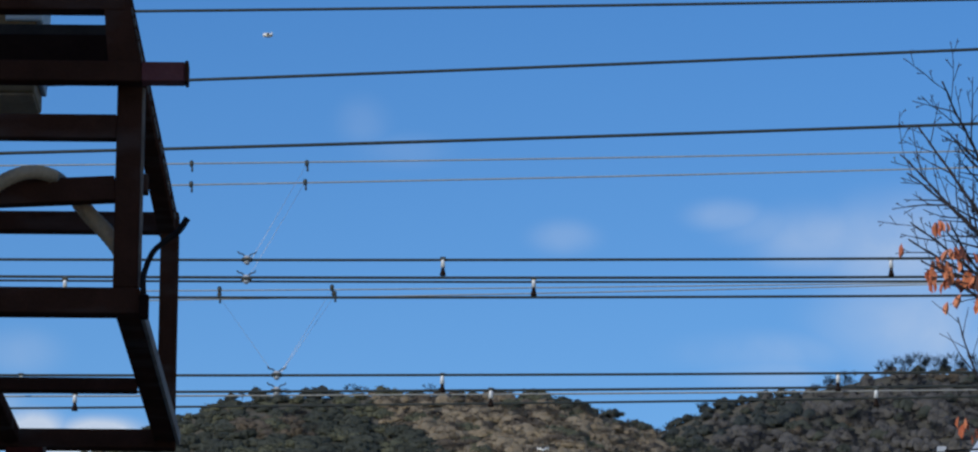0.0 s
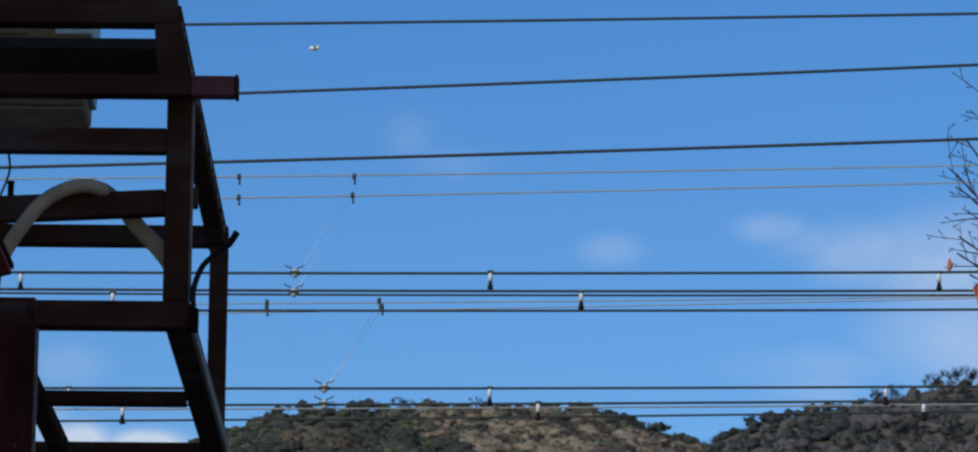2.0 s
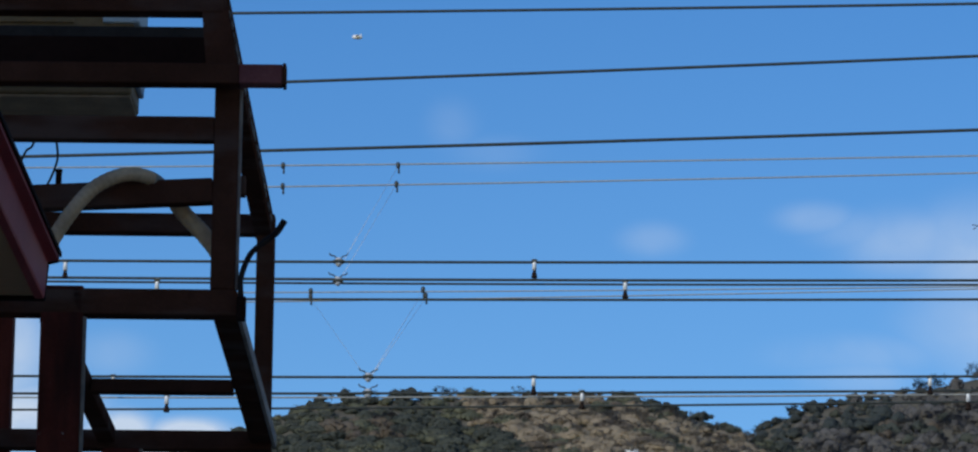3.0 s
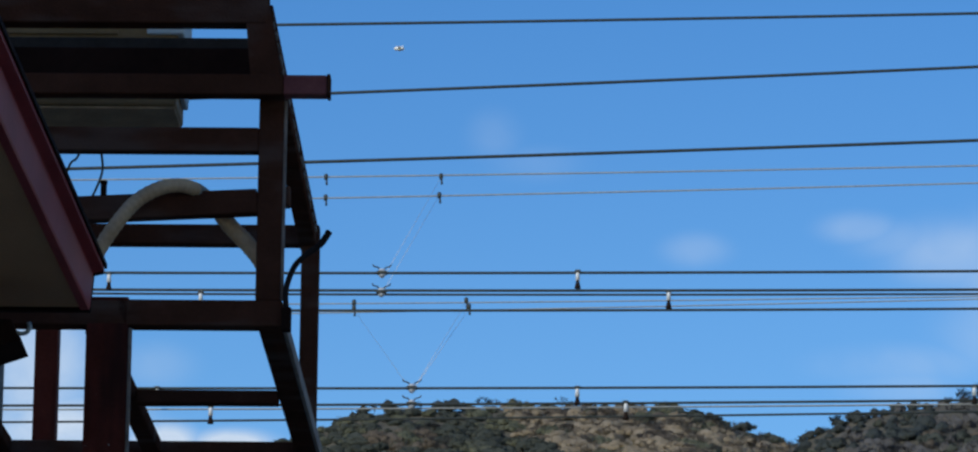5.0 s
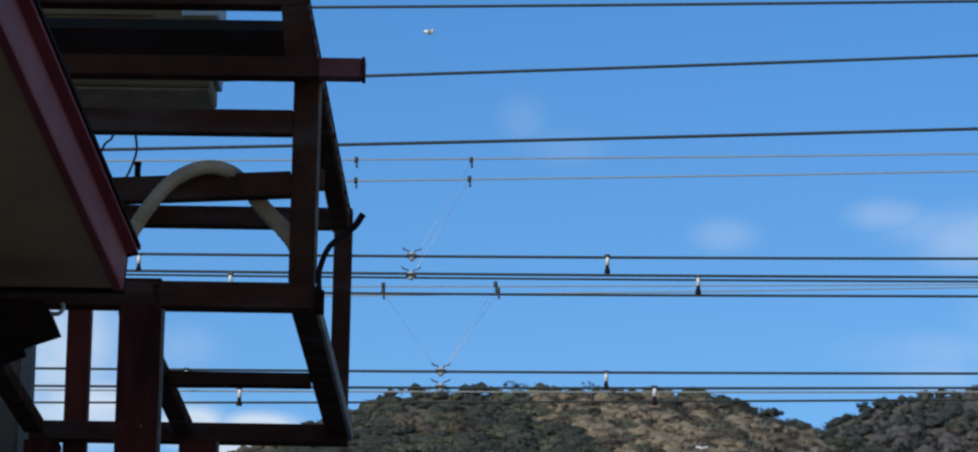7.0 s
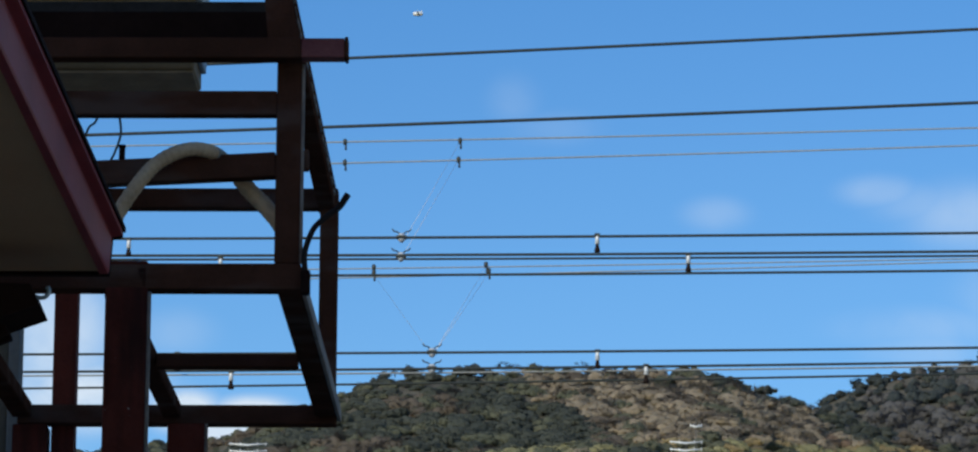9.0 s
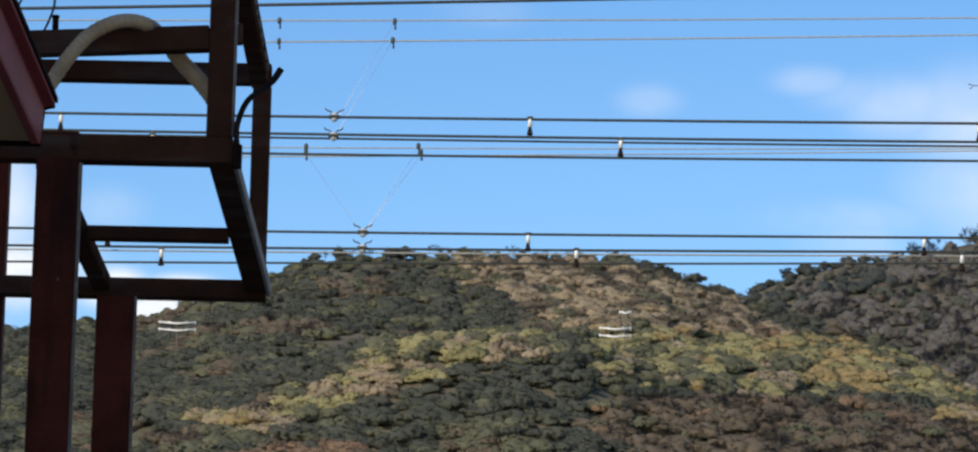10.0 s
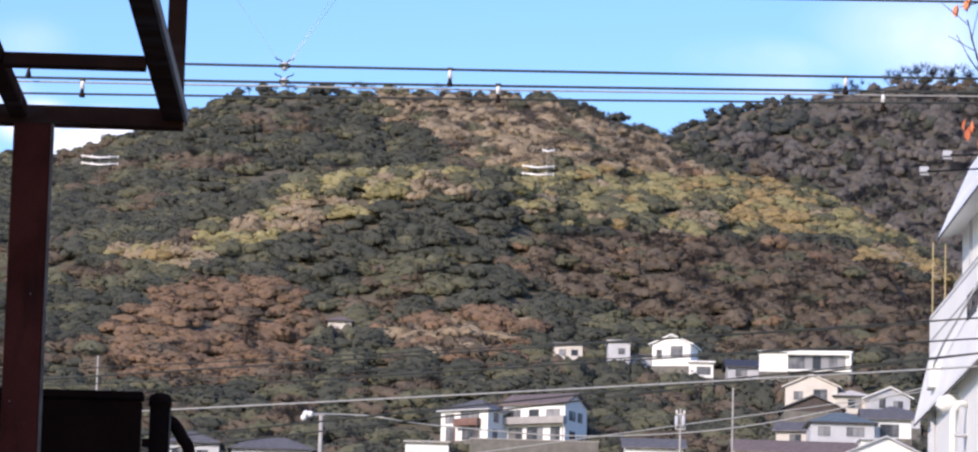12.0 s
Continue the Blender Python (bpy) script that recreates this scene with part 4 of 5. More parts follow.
# ---- the bare tree with its last orange leaves ----
def bare_tree(x, y):
    t = thing("tree", "bare tree with a few last orange leaves", "tree", (x, y, land(x, y)))
    rng = random.Random(8)
    wood, leaves = bmesh.new(), bmesh.new()

    def add_wood(pts, rad, sides):
        b = tube(pts, rad, sides)
        me = bpy.data.meshes.new("limb")
        b.to_mesh(me)
        b.free()
        wood.from_mesh(me)
        bpy.data.meshes.remove(me)

    def leaf(c, s):
        m = Matrix.LocRotScale(c, Euler((rng.uniform(1.2, 1.9), rng.uniform(-0.5, 0.5), rng.uniform(0, 6.3))), (s * 0.62, s, s))
        v = [leaves.verts.new(m @ Vector(p)) for p in ((0, -1, 0), (0.75, -0.35, 0.3), (0.7, 0.4, 0.22), (0, 1.1, -0.1), (-0.7, 0.4, 0.22), (-0.75, -0.35, 0.3), (0, 0.1, -0.05))]
        for a, b in zip(v[:6], v[1:6] + v[:1]):
            leaves.faces.new((a, b, v[6]))

    def shoot(p, d, length, r, depth, leafy):
        n = max(4, int(length / 0.045))
        pts, rad, q = [p.copy()], [r], p.copy()
        for i in range(n):
            d = (d + Vector((rng.uniform(-1, 1), rng.uniform(-1, 1), rng.uniform(-0.8, 1.0))) * 0.09).normalized()
            q = q + d * (length / n)
            pts.append(q.copy())
            rad.append(max(0.003, r * (1 - 0.72 * (i + 1) / n)) * (1.35 if i % 3 == 2 else 0.95))
        add_wood(pts, rad, 6 if depth < 1 else 4)
        if leafy and depth and (8.2 < q.z < 8.66 or q.z < 7.45):
            for _ in range(rng.choice((0, 1, 1, 2))):
                leaf(q + Vector((rng.uniform(-0.04, 0.04), rng.uniform(-0.04, 0.04), rng.uniform(-0.06, 0.0))), rng.uniform(0.034, 0.056))
        if depth < 3:
            side = 1
            for i in range(3, n, 2):
                side = -side
                out = Vector((-d.z, rng.uniform(-0.6, 0.6), d.x)) * side
                shoot(pts[i], (d * 0.85 + out * rng.uniform(0.45, 0.85) + Vector((0, 0, 0.12))).normalized(), length * rng.uniform(0.16, 0.42) * (1 - 0.4 * i / n), rad[i] * 0.62, depth + 1, leafy)

    add_wood(smooth_path([(0, 0, -0.2), (0.05, 0, 3), (-0.02, 0.05, 6), (0.0, 0, 8.2), (0.05, 0, 10.2)], 5), [0.17 - 0.0068 * k for k in range(21)], 9)
    # boughs that reach out over the street: height on the trunk, then how far out and up the tip is
    for z0, out, z1, leafy in ((8.35, 1.05, 9.06, 0), (8.25, 1.03, 9.28, 0), (8.5, 1.0, 9.47, 0), (8.3, 0.82, 9.84, 0), (8.7, 0.64, 9.70, 0), (8.1, 0.92, 8.85, 0), (8.9, 0.75, 9.3, 0),
                              (8.1, 0.95, 8.72, 1), (8.0, 0.98, 8.52, 1), (7.9, 0.74, 8.42, 1), (7.8, 0.66, 8.28, 1), (6.9, 0.90, 7.92, 0), (7.1, 0.62, 7.36, 1), (8.2, 0.8, 8.66, 1)):
        v = Vector((-out, rng.uniform(-0.25, 0.25), z1 - z0))
        shoot(Vector((0, 0, z0)), v.normalized(), v.length, 0.019, 0 if z0 > 7 else 2, leafy)
    part("trunk", wood, BARK, t)
    part("leaves", leaves, ORANGE, t, "withered orange leaves")


bare_tree(4.45, 30)


# ---- woods on the hills ----
def crown_proto(rng, sprays, s0=0.05, s1=0.095, lobes=5):
    """One leafy tree as arrays: rounded lobes clothed in sprays of leaf cards, a trunk, and a normal for each corner."""
    lumps = [(Vector((0, 0, 0.0)), 0.66)]
    for k in range(lobes):
        a = k * 2.4 + rng.uniform(-0.5, 0.5)
        d = rng.uniform(0.35, 0.8)
        lumps.append((Vector((d * math.cos(a), d * math.sin(a), rng.uniform(-0.3, 0.28) - d * 0.2)), rng.uniform(0.3, 0.48)))
    quads, soft = [], []
    while len(quads) < sprays * 3:
        c, r = rng.choice(lumps)
        d = Vector((rng.gauss(0, 1), rng.gauss(0, 1) - 0.5, rng.gauss(0, 1) + 0.5)).normalized()
        mid = c + d * r * rng.uniform(0.86, 1.16)
        if any((mid - q).length < t * 0.9 for q, t in lumps if t != r):
            continue
        for _ in range(3):  # a spray: leaves close together
            p = mid + Vector((rng.gauss(0, 0.06), rng.gauss(0, 0.06), rng.gauss(0, 0.03)))
            n = (d + Vector((rng.gauss(0, 0.4), rng.gauss(0, 0.4), rng.gauss(0, 0.4) + 0.2))).normalized()
            u = n.orthogonal().normalized()
            v = n.cross(u)
            a = rng.uniform(0, 6.28)
            u, v = u * math.cos(a) + v * math.sin(a), v * math.cos(a) - u * math.sin(a)
            t = rng.uniform(s0, s1)
            quads.append([p - v * t * rng.uniform(0.8, 1.3), p + u * t * rng.uniform(0.5, 0.9), p + v * t * rng.uniform(0.8, 1.3), p - u * t * rng.uniform(0.5, 0.9)])
            soft.append([(d * 0.8 + p.normalized() * 0.5 + n * 0.25).normalized()] * 4)
    nu, nv = 7, 5
    for c, r in lumps:
        turn = rng.uniform(0, 6)
        def spot(i, j):
            a, e = 2 * math.pi * i / nu + turn, math.pi * j / nv
            k = 0.84 + 0.34 * noise.noise(Vector((math.cos(a) * 1.7, math.sin(a) * 1.7, e * 1.4)) + c * 9)
            return c + Vector((math.cos(a) * math.sin(e), math.sin(a) * math.sin(e), math.cos(e))) * r * k
        for j in range(nv - 1):
            for i in range(nu):
                quads.append([spot(i, j), spot(i, j + 1), spot(i + 1, j + 1), spot(i + 1, j)])
                soft.append([((x - c).normalized() * 0.8 + x.normalized() * 0.4).normalized() for x in quads[-1]])
    return finish_proto(quads, soft, 0.035)


def bare_proto(rng, twigs):
    """One leafless tree as arrays: a forked trunk and a rounded haze of thin upward twigs."""
    quads, soft = [], []
    heads = [Vector((rng.gauss(0, 0.42), rng.gauss(0, 0.42), rng.uniform(-0.1, 0.5))) for _ in range(8)]
    for h in heads:
        base = Vector((0, 0, -0.9))
        u = Vector((1, 0, 0)) * 0.02
        quads.append([base - u, base + u, h + u * 0.5, h - u * 0.5])
        soft.append([Vector((0, -0.6, 0.8))] * 4)
    for _ in range(twigs):
        h = rng.choice(heads)
        d = Vector((rng.gauss(0, 1), rng.gauss(0, 1), rng.gauss(0.5, 0.8))).normalized()
        p = h + d * rng.uniform(0.02, 0.36)
        v = (d + Vector((0, 0, 0.6))).normalized() * rng.uniform(0.08, 0.19)
        u = v.cross(Vector((0, 1, 0))).normalized() * rng.uniform(0.008, 0.015)
        quads.append([p - v - u, p - v + u, p + v + u * 0.6, p + v - u * 0.6])
        soft.append([(d * 0.8 + Vector((0, -0.3, 0.4))).normalized()] * 4)
    return finish_proto(quads, soft, 0.03)


def finish_proto(quads, soft, w):
    for k in range(3):  # trunk
        a0, a1 = k * 2.094, (k + 1) * 2.094
        quads.append([Vector((w * math.cos(a0), w * math.sin(a0), -1.9)), Vector((w * math.cos(a1), w * math.sin(a1), -1.9)),
                      Vector((w * 0.6 * math.cos(a1), w * 0.6 * math.sin(a1), 0.1)), Vector((w * 0.6 * math.cos(a0), w * 0.6 * math.sin(a0), 0.1))])
        soft.append([Vector((math.cos(a0 + 1), math.sin(a0 + 1), 0))] * 4)
    soft = [[(n + Vector((-0.1, -0.4, 0.6))).normalized() for n in q] for q in soft]  # normals leaned up and forward to brighten the dark sides of crowns
    return (np.array([[tuple(p) for p in q] for q in quads], dtype=np.float32), np.array([[tuple(n) for n in q] for q in soft], dtype=np.float32))


def leafage(name, low, high):
    """Matt leaves that let some light through, with clustered relief."""
    m = surface(name, low, high, 0.22, rough=0.9, bump=0.0, fine=2.6, island=0.12, sheen=0.05)
    nt = m.node_tree
    ramp = nt.nodes["Color Ramp"]
    bp = nt.nodes.new("ShaderNodeBump")
    bp.inputs["Strength"].default_value, bp.inputs["Distance"].default_value = 0.55, 0.5
    nt.links.new(nt.nodes["Noise Texture.001"].outputs["Fac"], bp.inputs["Height"])
    tl = nt.nodes.new("ShaderNodeBsdfTranslucent")
    mix = nt.nodes.new("ShaderNodeMixShader")
    mix.inputs["Fac"].default_value = 0.45
    for node in (nt.nodes["Principled BSDF"], tl):
        nt.links.new(bp.outputs["Normal"], node.inputs["Normal"])
    nt.links.new(ramp.outputs["Color"], tl.inputs["Color"])
    nt.links.new(nt.nodes["Principled BSDF"].outputs[0], mix.inputs[1])
    nt.links.new(tl.outputs[0], mix.inputs[2])
    nt.links.new(mix.outputs[0], nt.nodes["Material Output"].inputs["Surface"])
    return m


# yellow, tan and gold also carry the sunlit band, evergreen the shaded slopes
FOLIAGE_TONES = [
    leafage("evergreen_shade_foliage", (0.085, 0.095, 0.081), (0.144, 0.154, 0.125)),
    leafage("olive_foliage", (0.138, 0.146, 0.101), (0.230, 0.233, 0.159)),
    leafage("yellow_green_sunlit_foliage", (0.305, 0.285, 0.148), (0.505, 0.465, 0.255)),
    leafage("tan_sunlit_foliage", (0.359, 0.294, 0.207), (0.524, 0.437, 0.317)),
    leafage("russet_foliage", (0.248, 0.175, 0.121), (0.368, 0.262, 0.182)),
    leafage("bare_twig_brown", (0.161, 0.133, 0.101), (0.244, 0.204, 0.158)),
    leafage("mauve_grey_twigs", (0.166, 0.156, 0.145), (0.221, 0.210, 0.195)),
    leafage("golden_sunlit_foliage", (0.368, 0.285, 0.147), (0.534, 0.423, 0.225)),
    leafage("dark_pine_foliage", (0.074, 0.087, 0.086), (0.115, 0.129, 0.120)),
]
EVERGREEN, OLIVE, YELLOW, TAN, RUSSET, BROWN, MAUVE, GOLD, PINE = range(9)

# stands of one colour on the near hill, for autumn leaf and for its sunlit band and shade: outlines across and up as
# they spread at 1000 m, and the share of each kind
STANDS = [
    ([(101, 168), (111, 167), (124, 162), (124, 159), (111, 164), (103, 165)], [(GOLD, 0.7), (TAN, 0.3)]),
    ([(54, 189), (61, 188), (62, 185), (55, 185)], [(RUSSET, 0.5), (TAN, 0.5)]),
    ([(55, 179), (65, 184), (83, 184), (92, 180), (92, 173), (76, 174), (64, 176)], [(GOLD, 0.52), (YELLOW, 0.32), (OLIVE, 0.16)]),
    ([(-11, 202), (18, 202), (35, 199), (55, 194), (62, 187), (55, 185), (41, 187), (26, 186), (16, 187), (3, 191), (-6, 195)], [(TAN, 0.66), (BROWN, 0.24), (OLIVE, 0.1)]),
    ([(16, 187), (26, 186), (41, 187), (55, 185), (62, 187), (76, 185), (90, 183), (105, 176), (122, 166), (105, 167), (96, 170), (83, 172), (61, 170), (47, 172), (25, 173)],
     [(YELLOW, 0.42), (OLIVE, 0.36), (TAN, 0.14), (GOLD, 0.08)]),
    ([(-30, 180), (-17, 183), (-4, 184), (9, 184), (18, 181), (12, 179), (2, 178), (-8, 176), (-22, 176)], [(YELLOW, 0.5), (OLIVE, 0.38), (TAN, 0.12)]),
    ([(-70, 161), (-70, 164), (-56, 165), (-50, 169), (-37, 174), (-30, 181), (-22, 177), (-8, 175), (-23, 172), (-34, 168), (-43, 163), (-54, 160)],
     [(TAN, 0.42), (YELLOW, 0.42), (GOLD, 0.08), (OLIVE, 0.08)]),
    ([(-77, 143), (-65, 153), (-54, 157), (-34, 157), (-22, 150), (-25, 139), (-45, 134), (-65, 135)], [(RUSSET, 0.86), (BROWN, 0.14)]),
    ([(-8, 148), (4, 153), (18, 153), (26, 149), (21, 140), (7, 140), (-5, 144)], [(RUSSET, 0.62), (TAN, 0.26), (BROWN, 0.12)]),
    ([(18, 166), (47, 170), (83, 170), (98, 168), (112, 162), (128, 158), (128, 143), (100, 145), (76, 149), (47, 154), (30, 157), (21, 160)], [(BROWN, 0.8), (RUSSET, 0.08), (OLIVE, 0.12)]),
]


def within(x, z, outline):
    inside = False
    for (x0, z0), (x1, z1) in zip(outline, outline[1:] + outline[:1]):
        if (z0 > z) != (z1 > z) and x < x0 + (z - z0) / (z1 - z0) * (x1 - x0):
            inside = not inside
    return inside


def pick(shares, k):
    for kind, share in shares:
        k -= share
        if k <= 0:
            return kind
    return shares[0][0]


def foliage_tone_at(x, y, z, rng):
    """Which kind grows where: stands of one colour, leaf tone with sun and shade painted in, with ragged edges, and
    strays.
    """
    n = noise.noise(Vector((x * 0.06, y * 0.03, 1.0)))
    m = noise.noise(Vector((x * 0.05, y * 0.02, 7.3)))
    X, Z = x * 1000 / y + 3.0 * n, (z - 1.6) * 1000 / y + 1.6 * m
    k = min(0.999, max(0.001, 0.5 + 0.9 * noise.noise(Vector((x * 0.11, y * 0.06, 4.0))) + rng.uniform(-0.42, 0.42)))
    for outline, shares in STANDS:
        if within(X, Z, outline):
            return pick(shares, k)
    if Z < 141:
        return pick([(EVERGREEN, 0.5), (OLIVE, 0.28), (BROWN, 0.22)], k)
    if n + m > 0.42:
        return pick([(BROWN, 0.6), (OLIVE, 0.4)], k)
    return pick([(EVERGREEN, 0.78), (OLIVE, 0.22)], k)


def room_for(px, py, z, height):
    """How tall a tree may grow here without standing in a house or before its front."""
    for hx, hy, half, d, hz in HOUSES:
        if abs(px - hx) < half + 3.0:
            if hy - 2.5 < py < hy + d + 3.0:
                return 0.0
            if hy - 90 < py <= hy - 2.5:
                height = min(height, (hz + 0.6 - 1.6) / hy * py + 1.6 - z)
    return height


def plant(name, label, spots, protos):
    chunks, mats, norms = [], [], []
    rng = random.Random(11)
    for x, y, z, size, tall, sp, kind in spots:
        q, soft = rng.choice(protos[kind])
        a = rng.uniform(-0.6, 0.6)
        ca, sa = math.cos(a), math.sin(a)
        turn = np.array([[ca, sa, 0], [-sa, ca, 0], [0, 0, 1]], dtype=np.float32)
        v = (q @ turn) * np.array([size * 1.15, size, size * tall], dtype=np.float32)
        v += np.array([x, y, z + size * tall * 0.6], dtype=np.float32)
        chunks.append(v.reshape(-1, 3))
        norms.append((soft @ turn).reshape(-1, 3))
        mats.append(np.full(len(q), sp, dtype=np.int32))
    co = np.concatenate(chunks)
    mi = np.concatenate(mats)
    nq = len(mi)
    me = bpy.data.meshes.new(name)
    me.vertices.add(nq * 4)
    me.vertices.foreach_set("co", co.ravel())
    me.loops.add(nq * 4)
    me.loops.foreach_set("vertex_index", np.arange(nq * 4, dtype=np.int32))
    me.polygons.add(nq)
    me.polygons.foreach_set("loop_start", np.arange(0, nq * 4, 4, dtype=np.int32))
    for m in FOLIAGE_TONES:
        me.materials.append(m)
    me.polygons.foreach_set("material_index", mi)
    me.polygons.foreach_set("use_smooth", np.ones(nq, dtype=bool))
    me.update(calc_edges=True)
    me.normals_split_custom_set_from_vertices(np.concatenate(norms))
    tagged(new(name, me), label, "woods", kind="stuff")


def build_woods():
    rng = random.Random(3)
    protos = {"full": [crown_proto(rng, 44, 0.06, 0.12) for _ in range(9)], "low": [crown_proto(rng, 34, 0.07, 0.14, 4) for _ in range(6)], "bare": [bare_proto(rng, 230) for _ in range(6)]}
    near, far = [], []
    y = 556.0
    while y < 1012:
        step = 4.0 if y < 955 else 3.7
        x = -0.125 * y - 6
        while x < 0.145 * y + 6:
            px, py = x + rng.uniform(-2.7, 2.7), y + rng.uniform(-2.7, 2.7)
            z = land(px, py)
            size, tall = rng.choice((rng.uniform(1.7, 2.8), rng.uniform(2.4, 3.9))) * (0.7 if py > 962 else 1), rng.uniform(0.5, 0.76)
            sp = foliage_tone_at(px, py, z + 5, rng)
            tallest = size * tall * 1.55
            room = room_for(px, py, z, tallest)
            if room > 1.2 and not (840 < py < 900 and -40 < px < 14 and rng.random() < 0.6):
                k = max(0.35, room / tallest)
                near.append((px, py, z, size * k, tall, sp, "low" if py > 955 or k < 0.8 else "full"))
                if sp in (BROWN, TAN) and rng.random() < 0.25 and k > 0.9:
                    near.append((px + 1.5, py - 1.5, z, size * 0.9, tall * 1.35, sp, "bare"))
            x += step
        y += step * 0.95
    for _ in range(420):  # the steep front of the spur
        px, py = rng.uniform(-62, 24), rng.uniform(768, 822)
        z = land(px, py)
        near.append((px, py, z, rng.uniform(1.8, 3.0), rng.uniform(0.55, 0.8), foliage_tone_at(px, py, z + 4, rng), "full"))
    for hx, hy, half, d, hz in HOUSES:  # shrubs close before the houses
        if hy < 606:
            continue
        x = hx - half - 1.0
        while x < hx + half + 1.0:
            py = hy - rng.uniform(2.6, 5.0)
            high = hz + rng.uniform(-0.5, 0.5) - land(x, py) - 0.2
            if high > 0.8:
                size = max(1.1, high / 2.2)
                near.append((x, py, land(x, py), size, high / (1.55 * size), pick([(OLIVE, 0.35), (EVERGREEN, 0.35), (BROWN, 0.3)], rng.random()), "low"))
            x += rng.uniform(1.2, 2.2)
    y = 1018.0
    while y < 1180:
        x = 70.0
        while x < 0.15 * y:
            px, py = x + rng.uniform(-3, 3), y + rng.uniform(-3, 3)
            far.append((px, py, land(px, py), rng.uniform(3.0, 4.8), rng.uniform(0.6, 0.9), pick([(MAUVE, 0.5), (EVERGREEN, 0.3), (BROWN, 0.2)], rng.random()), "low"))
            x += 7.4
        y += 8.0
    y = 1180.0
    while y < 1462:
        x = 30.0
        while x < 0.15 * y:
            px, py = x + rng.uniform(-3, 3), y + rng.uniform(-3, 3)
            dark = 0.5 + 0.8 * noise.noise(Vector((px * 0.03, py * 0.012, 2.0)))
            sp = PINE if (px < 128 and py > 1390 and rng.random() < 0.8) else pick([(MAUVE, 0.74), (EVERGREEN, 0.2), (BROWN, 0.06)], min(0.999, max(0.001, dark + rng.uniform(-0.4, 0.4))))
            far.append((px, py, land(px, py), rng.uniform(2.4, 3.9) * (0.7 if py > 1410 else 1), rng.uniform(0.8, 1.15), sp, "bare" if sp != PINE and rng.random() < 0.4 else "low"))
            x += 5.6
        y += 7.0
    # trees that stand up along both skylines
    for x, size, tall, kind, sp in ((138, 2.6, 1.5, "bare", PINE), (144, 2.7, 1.4, "bare", PINE), (157, 3.4, 1.4, "bare", PINE), (164, 4.2, 1.25, "bare", PINE), (169, 4.6, 1.3, "bare", PINE),
                                    (175, 4.6, 1.3, "bare", PINE), (181, 4.8, 1.25, "bare", PINE), (188, 4.6, 1.2, "bare", PINE), (103, 2.6, 1.1, "low", PINE), (109, 2.3, 1.1, "low", PINE),
                                    (117, 2.4, 1.2, "low", PINE), (122, 2.4, 1.1, "low", PINE), (96, 2.6, 1.1, "bare", PINE), (90, 2.0, 1.0, "low", PINE), (84, 2.2, 0.9, "bare", PINE), (78, 1.9, 0.9, "low", PINE)):
        far.append((x, 1446, land(x, 1446) + 0.4, size, tall, sp, kind))
    for x, up, size, kind, sp in ((-49, 0, 1.4, "low", PINE), (-46, 0.5, 1.5, "low", PINE), (-43.5, 1, 1.7, "low", PINE), (-41, 1, 1.4, "bare", PINE), (-38, 1.4, 1.8, "low", PINE), (-35.5, 1, 1.4, "bare", PINE),
                                  (-31, 1.2, 1.5, "bare", PINE), (-26, 0.6, 2.2, "low", PINE), (-22.5, 0.8, 2.4, "low", PINE), (-15.5, 1.4, 2.0, "bare", PINE), (-13, 1.0, 1.8, "bare", MAUVE), (-9, 0.5, 2.2, "low", OLIVE),
                                  (-5.5, 0.3, 1.8, "low", OLIVE), (2.5, 1.3, 1.6, "bare", PINE), (5, 1.0, 1.4, "bare", PINE), (12.5, 0.5, 1.3, "low", PINE), (16, 0.5, 1.3, "low", PINE), (21, 0.2, 1.3, "low", BROWN),
                                  (37, 0.4, 1.5, "low", PINE), (45.5, 0.8, 1.7, "low", PINE), (33, 0.2, 1.2, "low", PINE), (51, 0, 1.2, "low", PINE)):
        near.append((x, 997, land(x, 997) + up, size, 0.95, sp, kind))
    plant("hillside_woods", "mixed autumn woods of evergreen and russet trees", near, protos)
    plant("far_woods", "dark bare woods on the farther hill", far, protos)


build_woods()


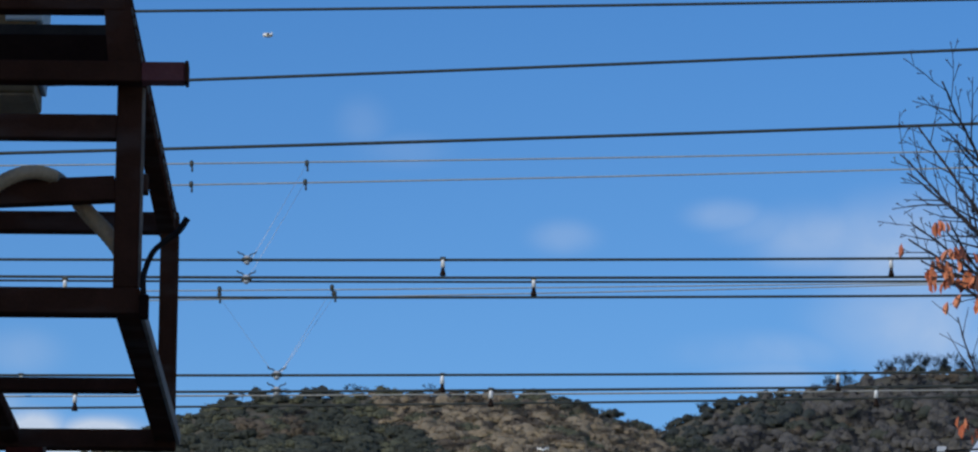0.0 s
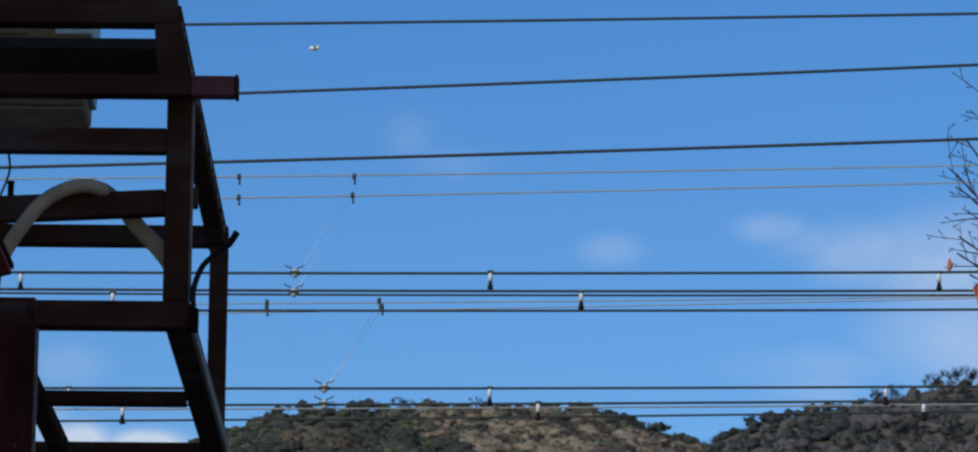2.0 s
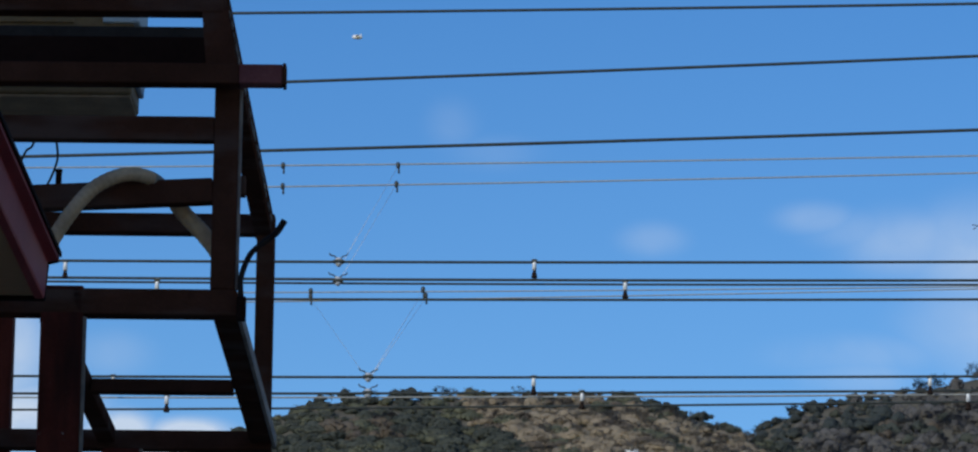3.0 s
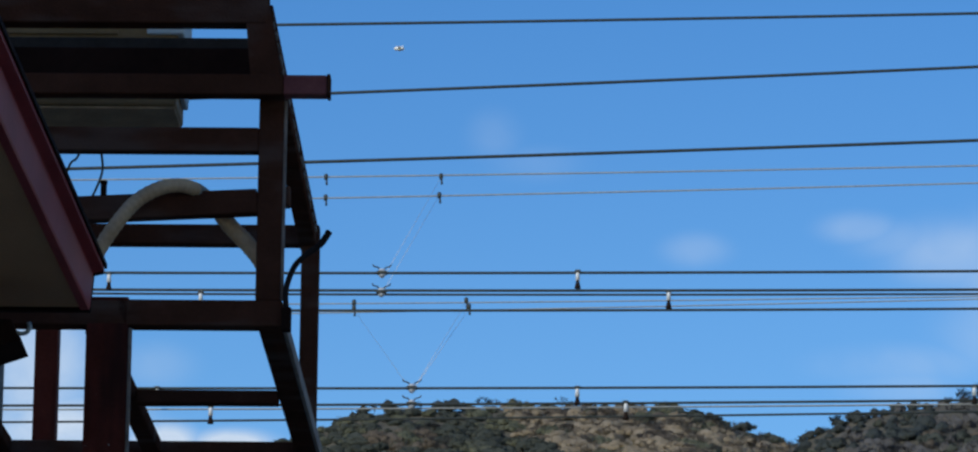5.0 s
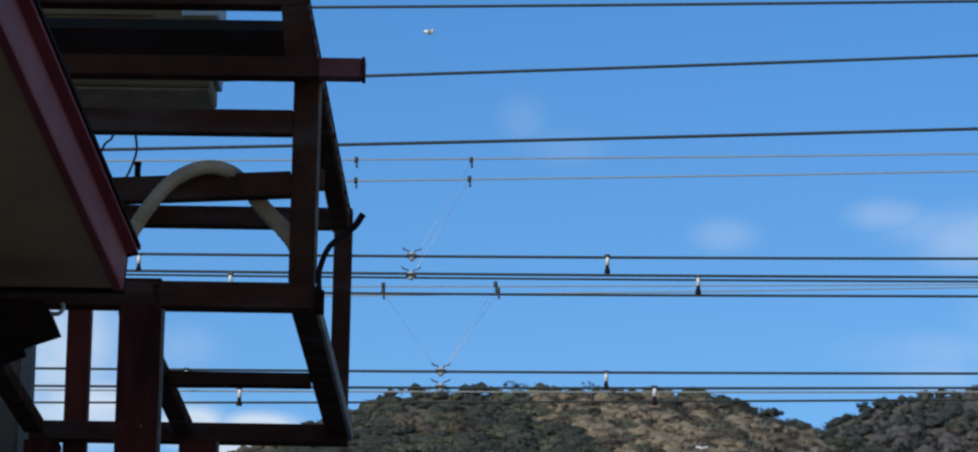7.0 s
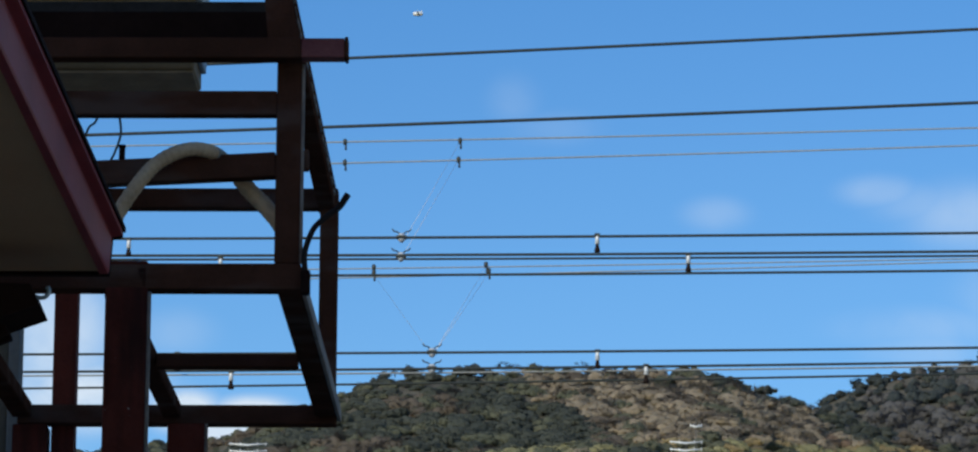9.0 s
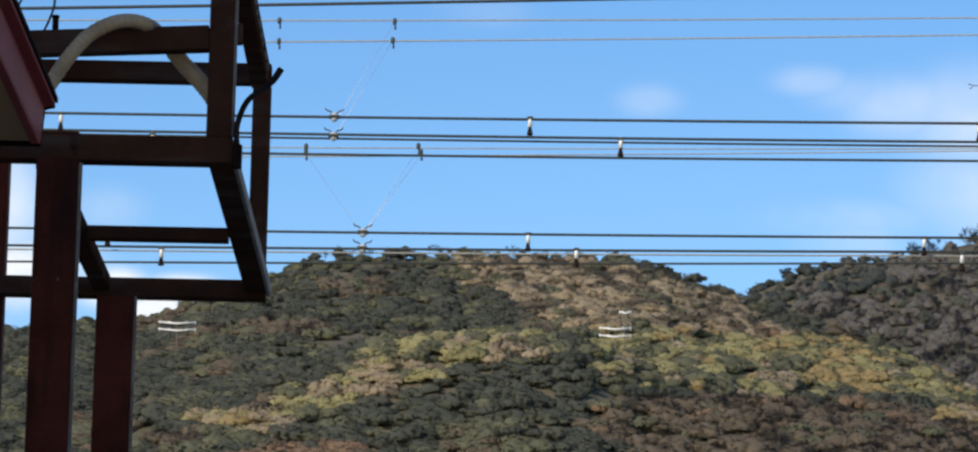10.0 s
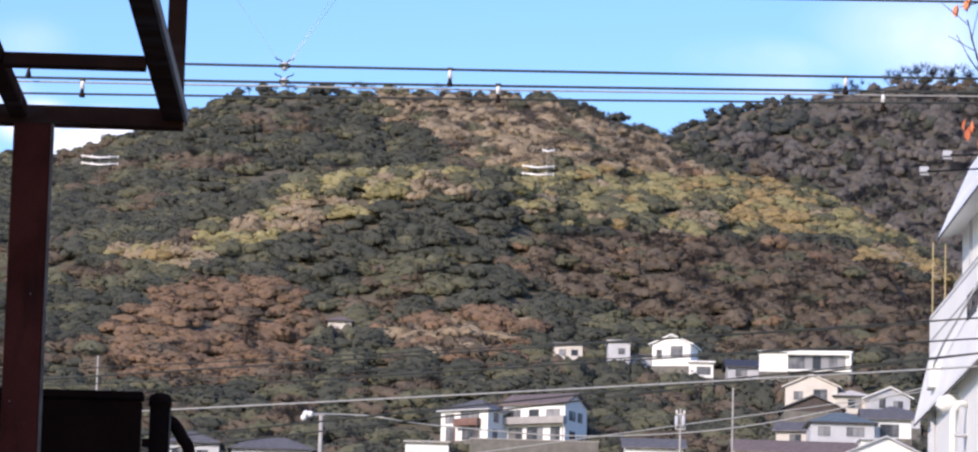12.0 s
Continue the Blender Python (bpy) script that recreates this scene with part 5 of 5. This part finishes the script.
# ---- clouds far behind the hills, and the aircraft ----
def build_clouds():
    m = bpy.data.materials.new("soft_cloud")
    m.use_nodes = True
    nt = m.node_tree
    nt.nodes.remove(nt.nodes["Principled BSDF"])
    out = nt.nodes["Material Output"]
    co = nt.nodes.new("ShaderNodeTexCoord")
    nz = nt.nodes.new("ShaderNodeTexNoise")
    nz.inputs["Scale"].default_value, nz.inputs["Detail"].default_value, nz.inputs["Roughness"].default_value = 0.008, 6, 0.5
    nz.inputs["Distortion"].default_value = 0.3
    nt.links.new(co.outputs["Object"], nz.inputs["Vector"])
    total = None
    # soft banks: middle x, z and half sizes in metres on the sheet
    for cx, cz, rx, rz, amp in CLOUDS:
        mp = nt.nodes.new("ShaderNodeMapping")
        mp.inputs["Location"].default_value = (-cx / rx, 0, -cz / rz)
        mp.inputs["Scale"].default_value = (1 / rx, 0, 1 / rz)
        nt.links.new(co.outputs["Object"], mp.inputs["Vector"])
        ln = nt.nodes.new("ShaderNodeVectorMath")
        ln.operation = "LENGTH"
        nt.links.new(mp.outputs[0], ln.inputs[0])
        mr = nt.nodes.new("ShaderNodeMapRange")
        mr.interpolation_type = "SMOOTHERSTEP"
        mr.inputs["From Min"].default_value, mr.inputs["From Max"].default_value = 1.25, 0.0
        mr.inputs["To Max"].default_value = amp
        nt.links.new(ln.outputs["Value"], mr.inputs["Value"])
        if total is None:
            total = mr.outputs[0]
        else:
            mx = nt.nodes.new("ShaderNodeMath")
            mx.operation = "MAXIMUM"
            nt.links.new(total, mx.inputs[0])
            nt.links.new(mr.outputs[0], mx.inputs[1])
            total = mx.outputs[0]
    nr = nt.nodes.new("ShaderNodeMapRange")
    nr.inputs["From Min"].default_value, nr.inputs["From Max"].default_value = 0.32, 0.66
    nr.inputs["To Min"].default_value, nr.inputs["To Max"].default_value = 0.3, 1.1
    nt.links.new(nz.outputs["Fac"], nr.inputs["Value"])
    mul = nt.nodes.new("ShaderNodeMath")
    mul.operation = "MULTIPLY"
    nt.links.new(total, mul.inputs[0])
    nt.links.new(nr.outputs[0], mul.inputs[1])
    em = nt.nodes.new("ShaderNodeEmission")
    em.inputs["Color"].default_value, em.inputs["Strength"].default_value = (0.58, 0.66, 0.79, 1), 0.92
    tr = nt.nodes.new("ShaderNodeBsdfTransparent")
    mix = nt.nodes.new("ShaderNodeMixShader")
    nt.links.new(mul.outputs[0], mix.inputs["Fac"])
    nt.links.new(tr.outputs[0], mix.inputs[1])
    nt.links.new(em.outputs[0], mix.inputs[2])
    nt.links.new(mix.outputs[0], out.inputs["Surface"])
    bm = bmesh.new()
    v = [bm.verts.new(p) for p in ((-900, 4000, 400), (900, 4000, 400), (900, 4000, 1500), (-900, 4000, 1500))]
    bm.faces.new(v)
    sheet = part("backdrop", bm, m)
    sheet.visible_shadow = False
    tagged(sheet, "thin white clouds low in a blue sky", "sky", kind="structure")


CLOUDS = [(288, 967, 48, 20, 0.38),
          (329, 955, 65, 26, 0.24),
          (385, 944, 94, 43, 0.38),
          (467, 938, 116, 65, 0.66),
          (478, 863, 109, 58, 0.55),
          (-56, 1055, 32, 32, 0.16),
          (135, 945, 40, 21, 0.30),
          (330, 815, 72, 25, 0.40),
          (-15, 1028, 58, 21, 0.12),
          (-364, 758, 43, 23, 1.70),
          (-294, 756, 51, 18, 1.60),
          (-452, 770, 94, 43, 1.40),
          (-489, 823, 80, 109, 1.00),
          (-319, 733, 43, 25, 1.60),
          (-366, 756, 43, 25, 1.60),
          (464, 861, 116, 65, 0.45),
          (329, 836, 102, 25, 0.35),
          (-374, 830, 51, 29, 0.20)]
build_clouds()


def build_plane():
    p = thing("aircraft", "tiny white aircraft high in the blue sky", "aircraft", (-110, 3000, 855.6))
    part("fuselage", tube([(-3.6, 0, 0), (-3.0, 0, 0), (2.7, 0, 0), (3.5, 0, 0)], [0.5, 1.5, 1.5, 0.6], 8), PORCELAIN, p)
    part("wing", box((-0.8, -6, -0.2), (0.9, 6, 0.1), 0.05), PORCELAIN, p)
    part("tail_fin", prism([(1.6, 0.6), (2.8, 0.6), (2.9, 2.2), (2.3, 2.2)], -0.12, 0.12), PORCELAIN, p)


build_plane()


# ---- plain unseen block behind the camera, added to shade the frame and street ----
def build_block():
    bm = box((-36, -24, -1), (-12, -9, 26.5))
    tagged(part("unseen_shade_block", bm, CONCRETE), "plain grey concrete block, unseen, added to block the sun", "wall", kind="structure")


build_block()
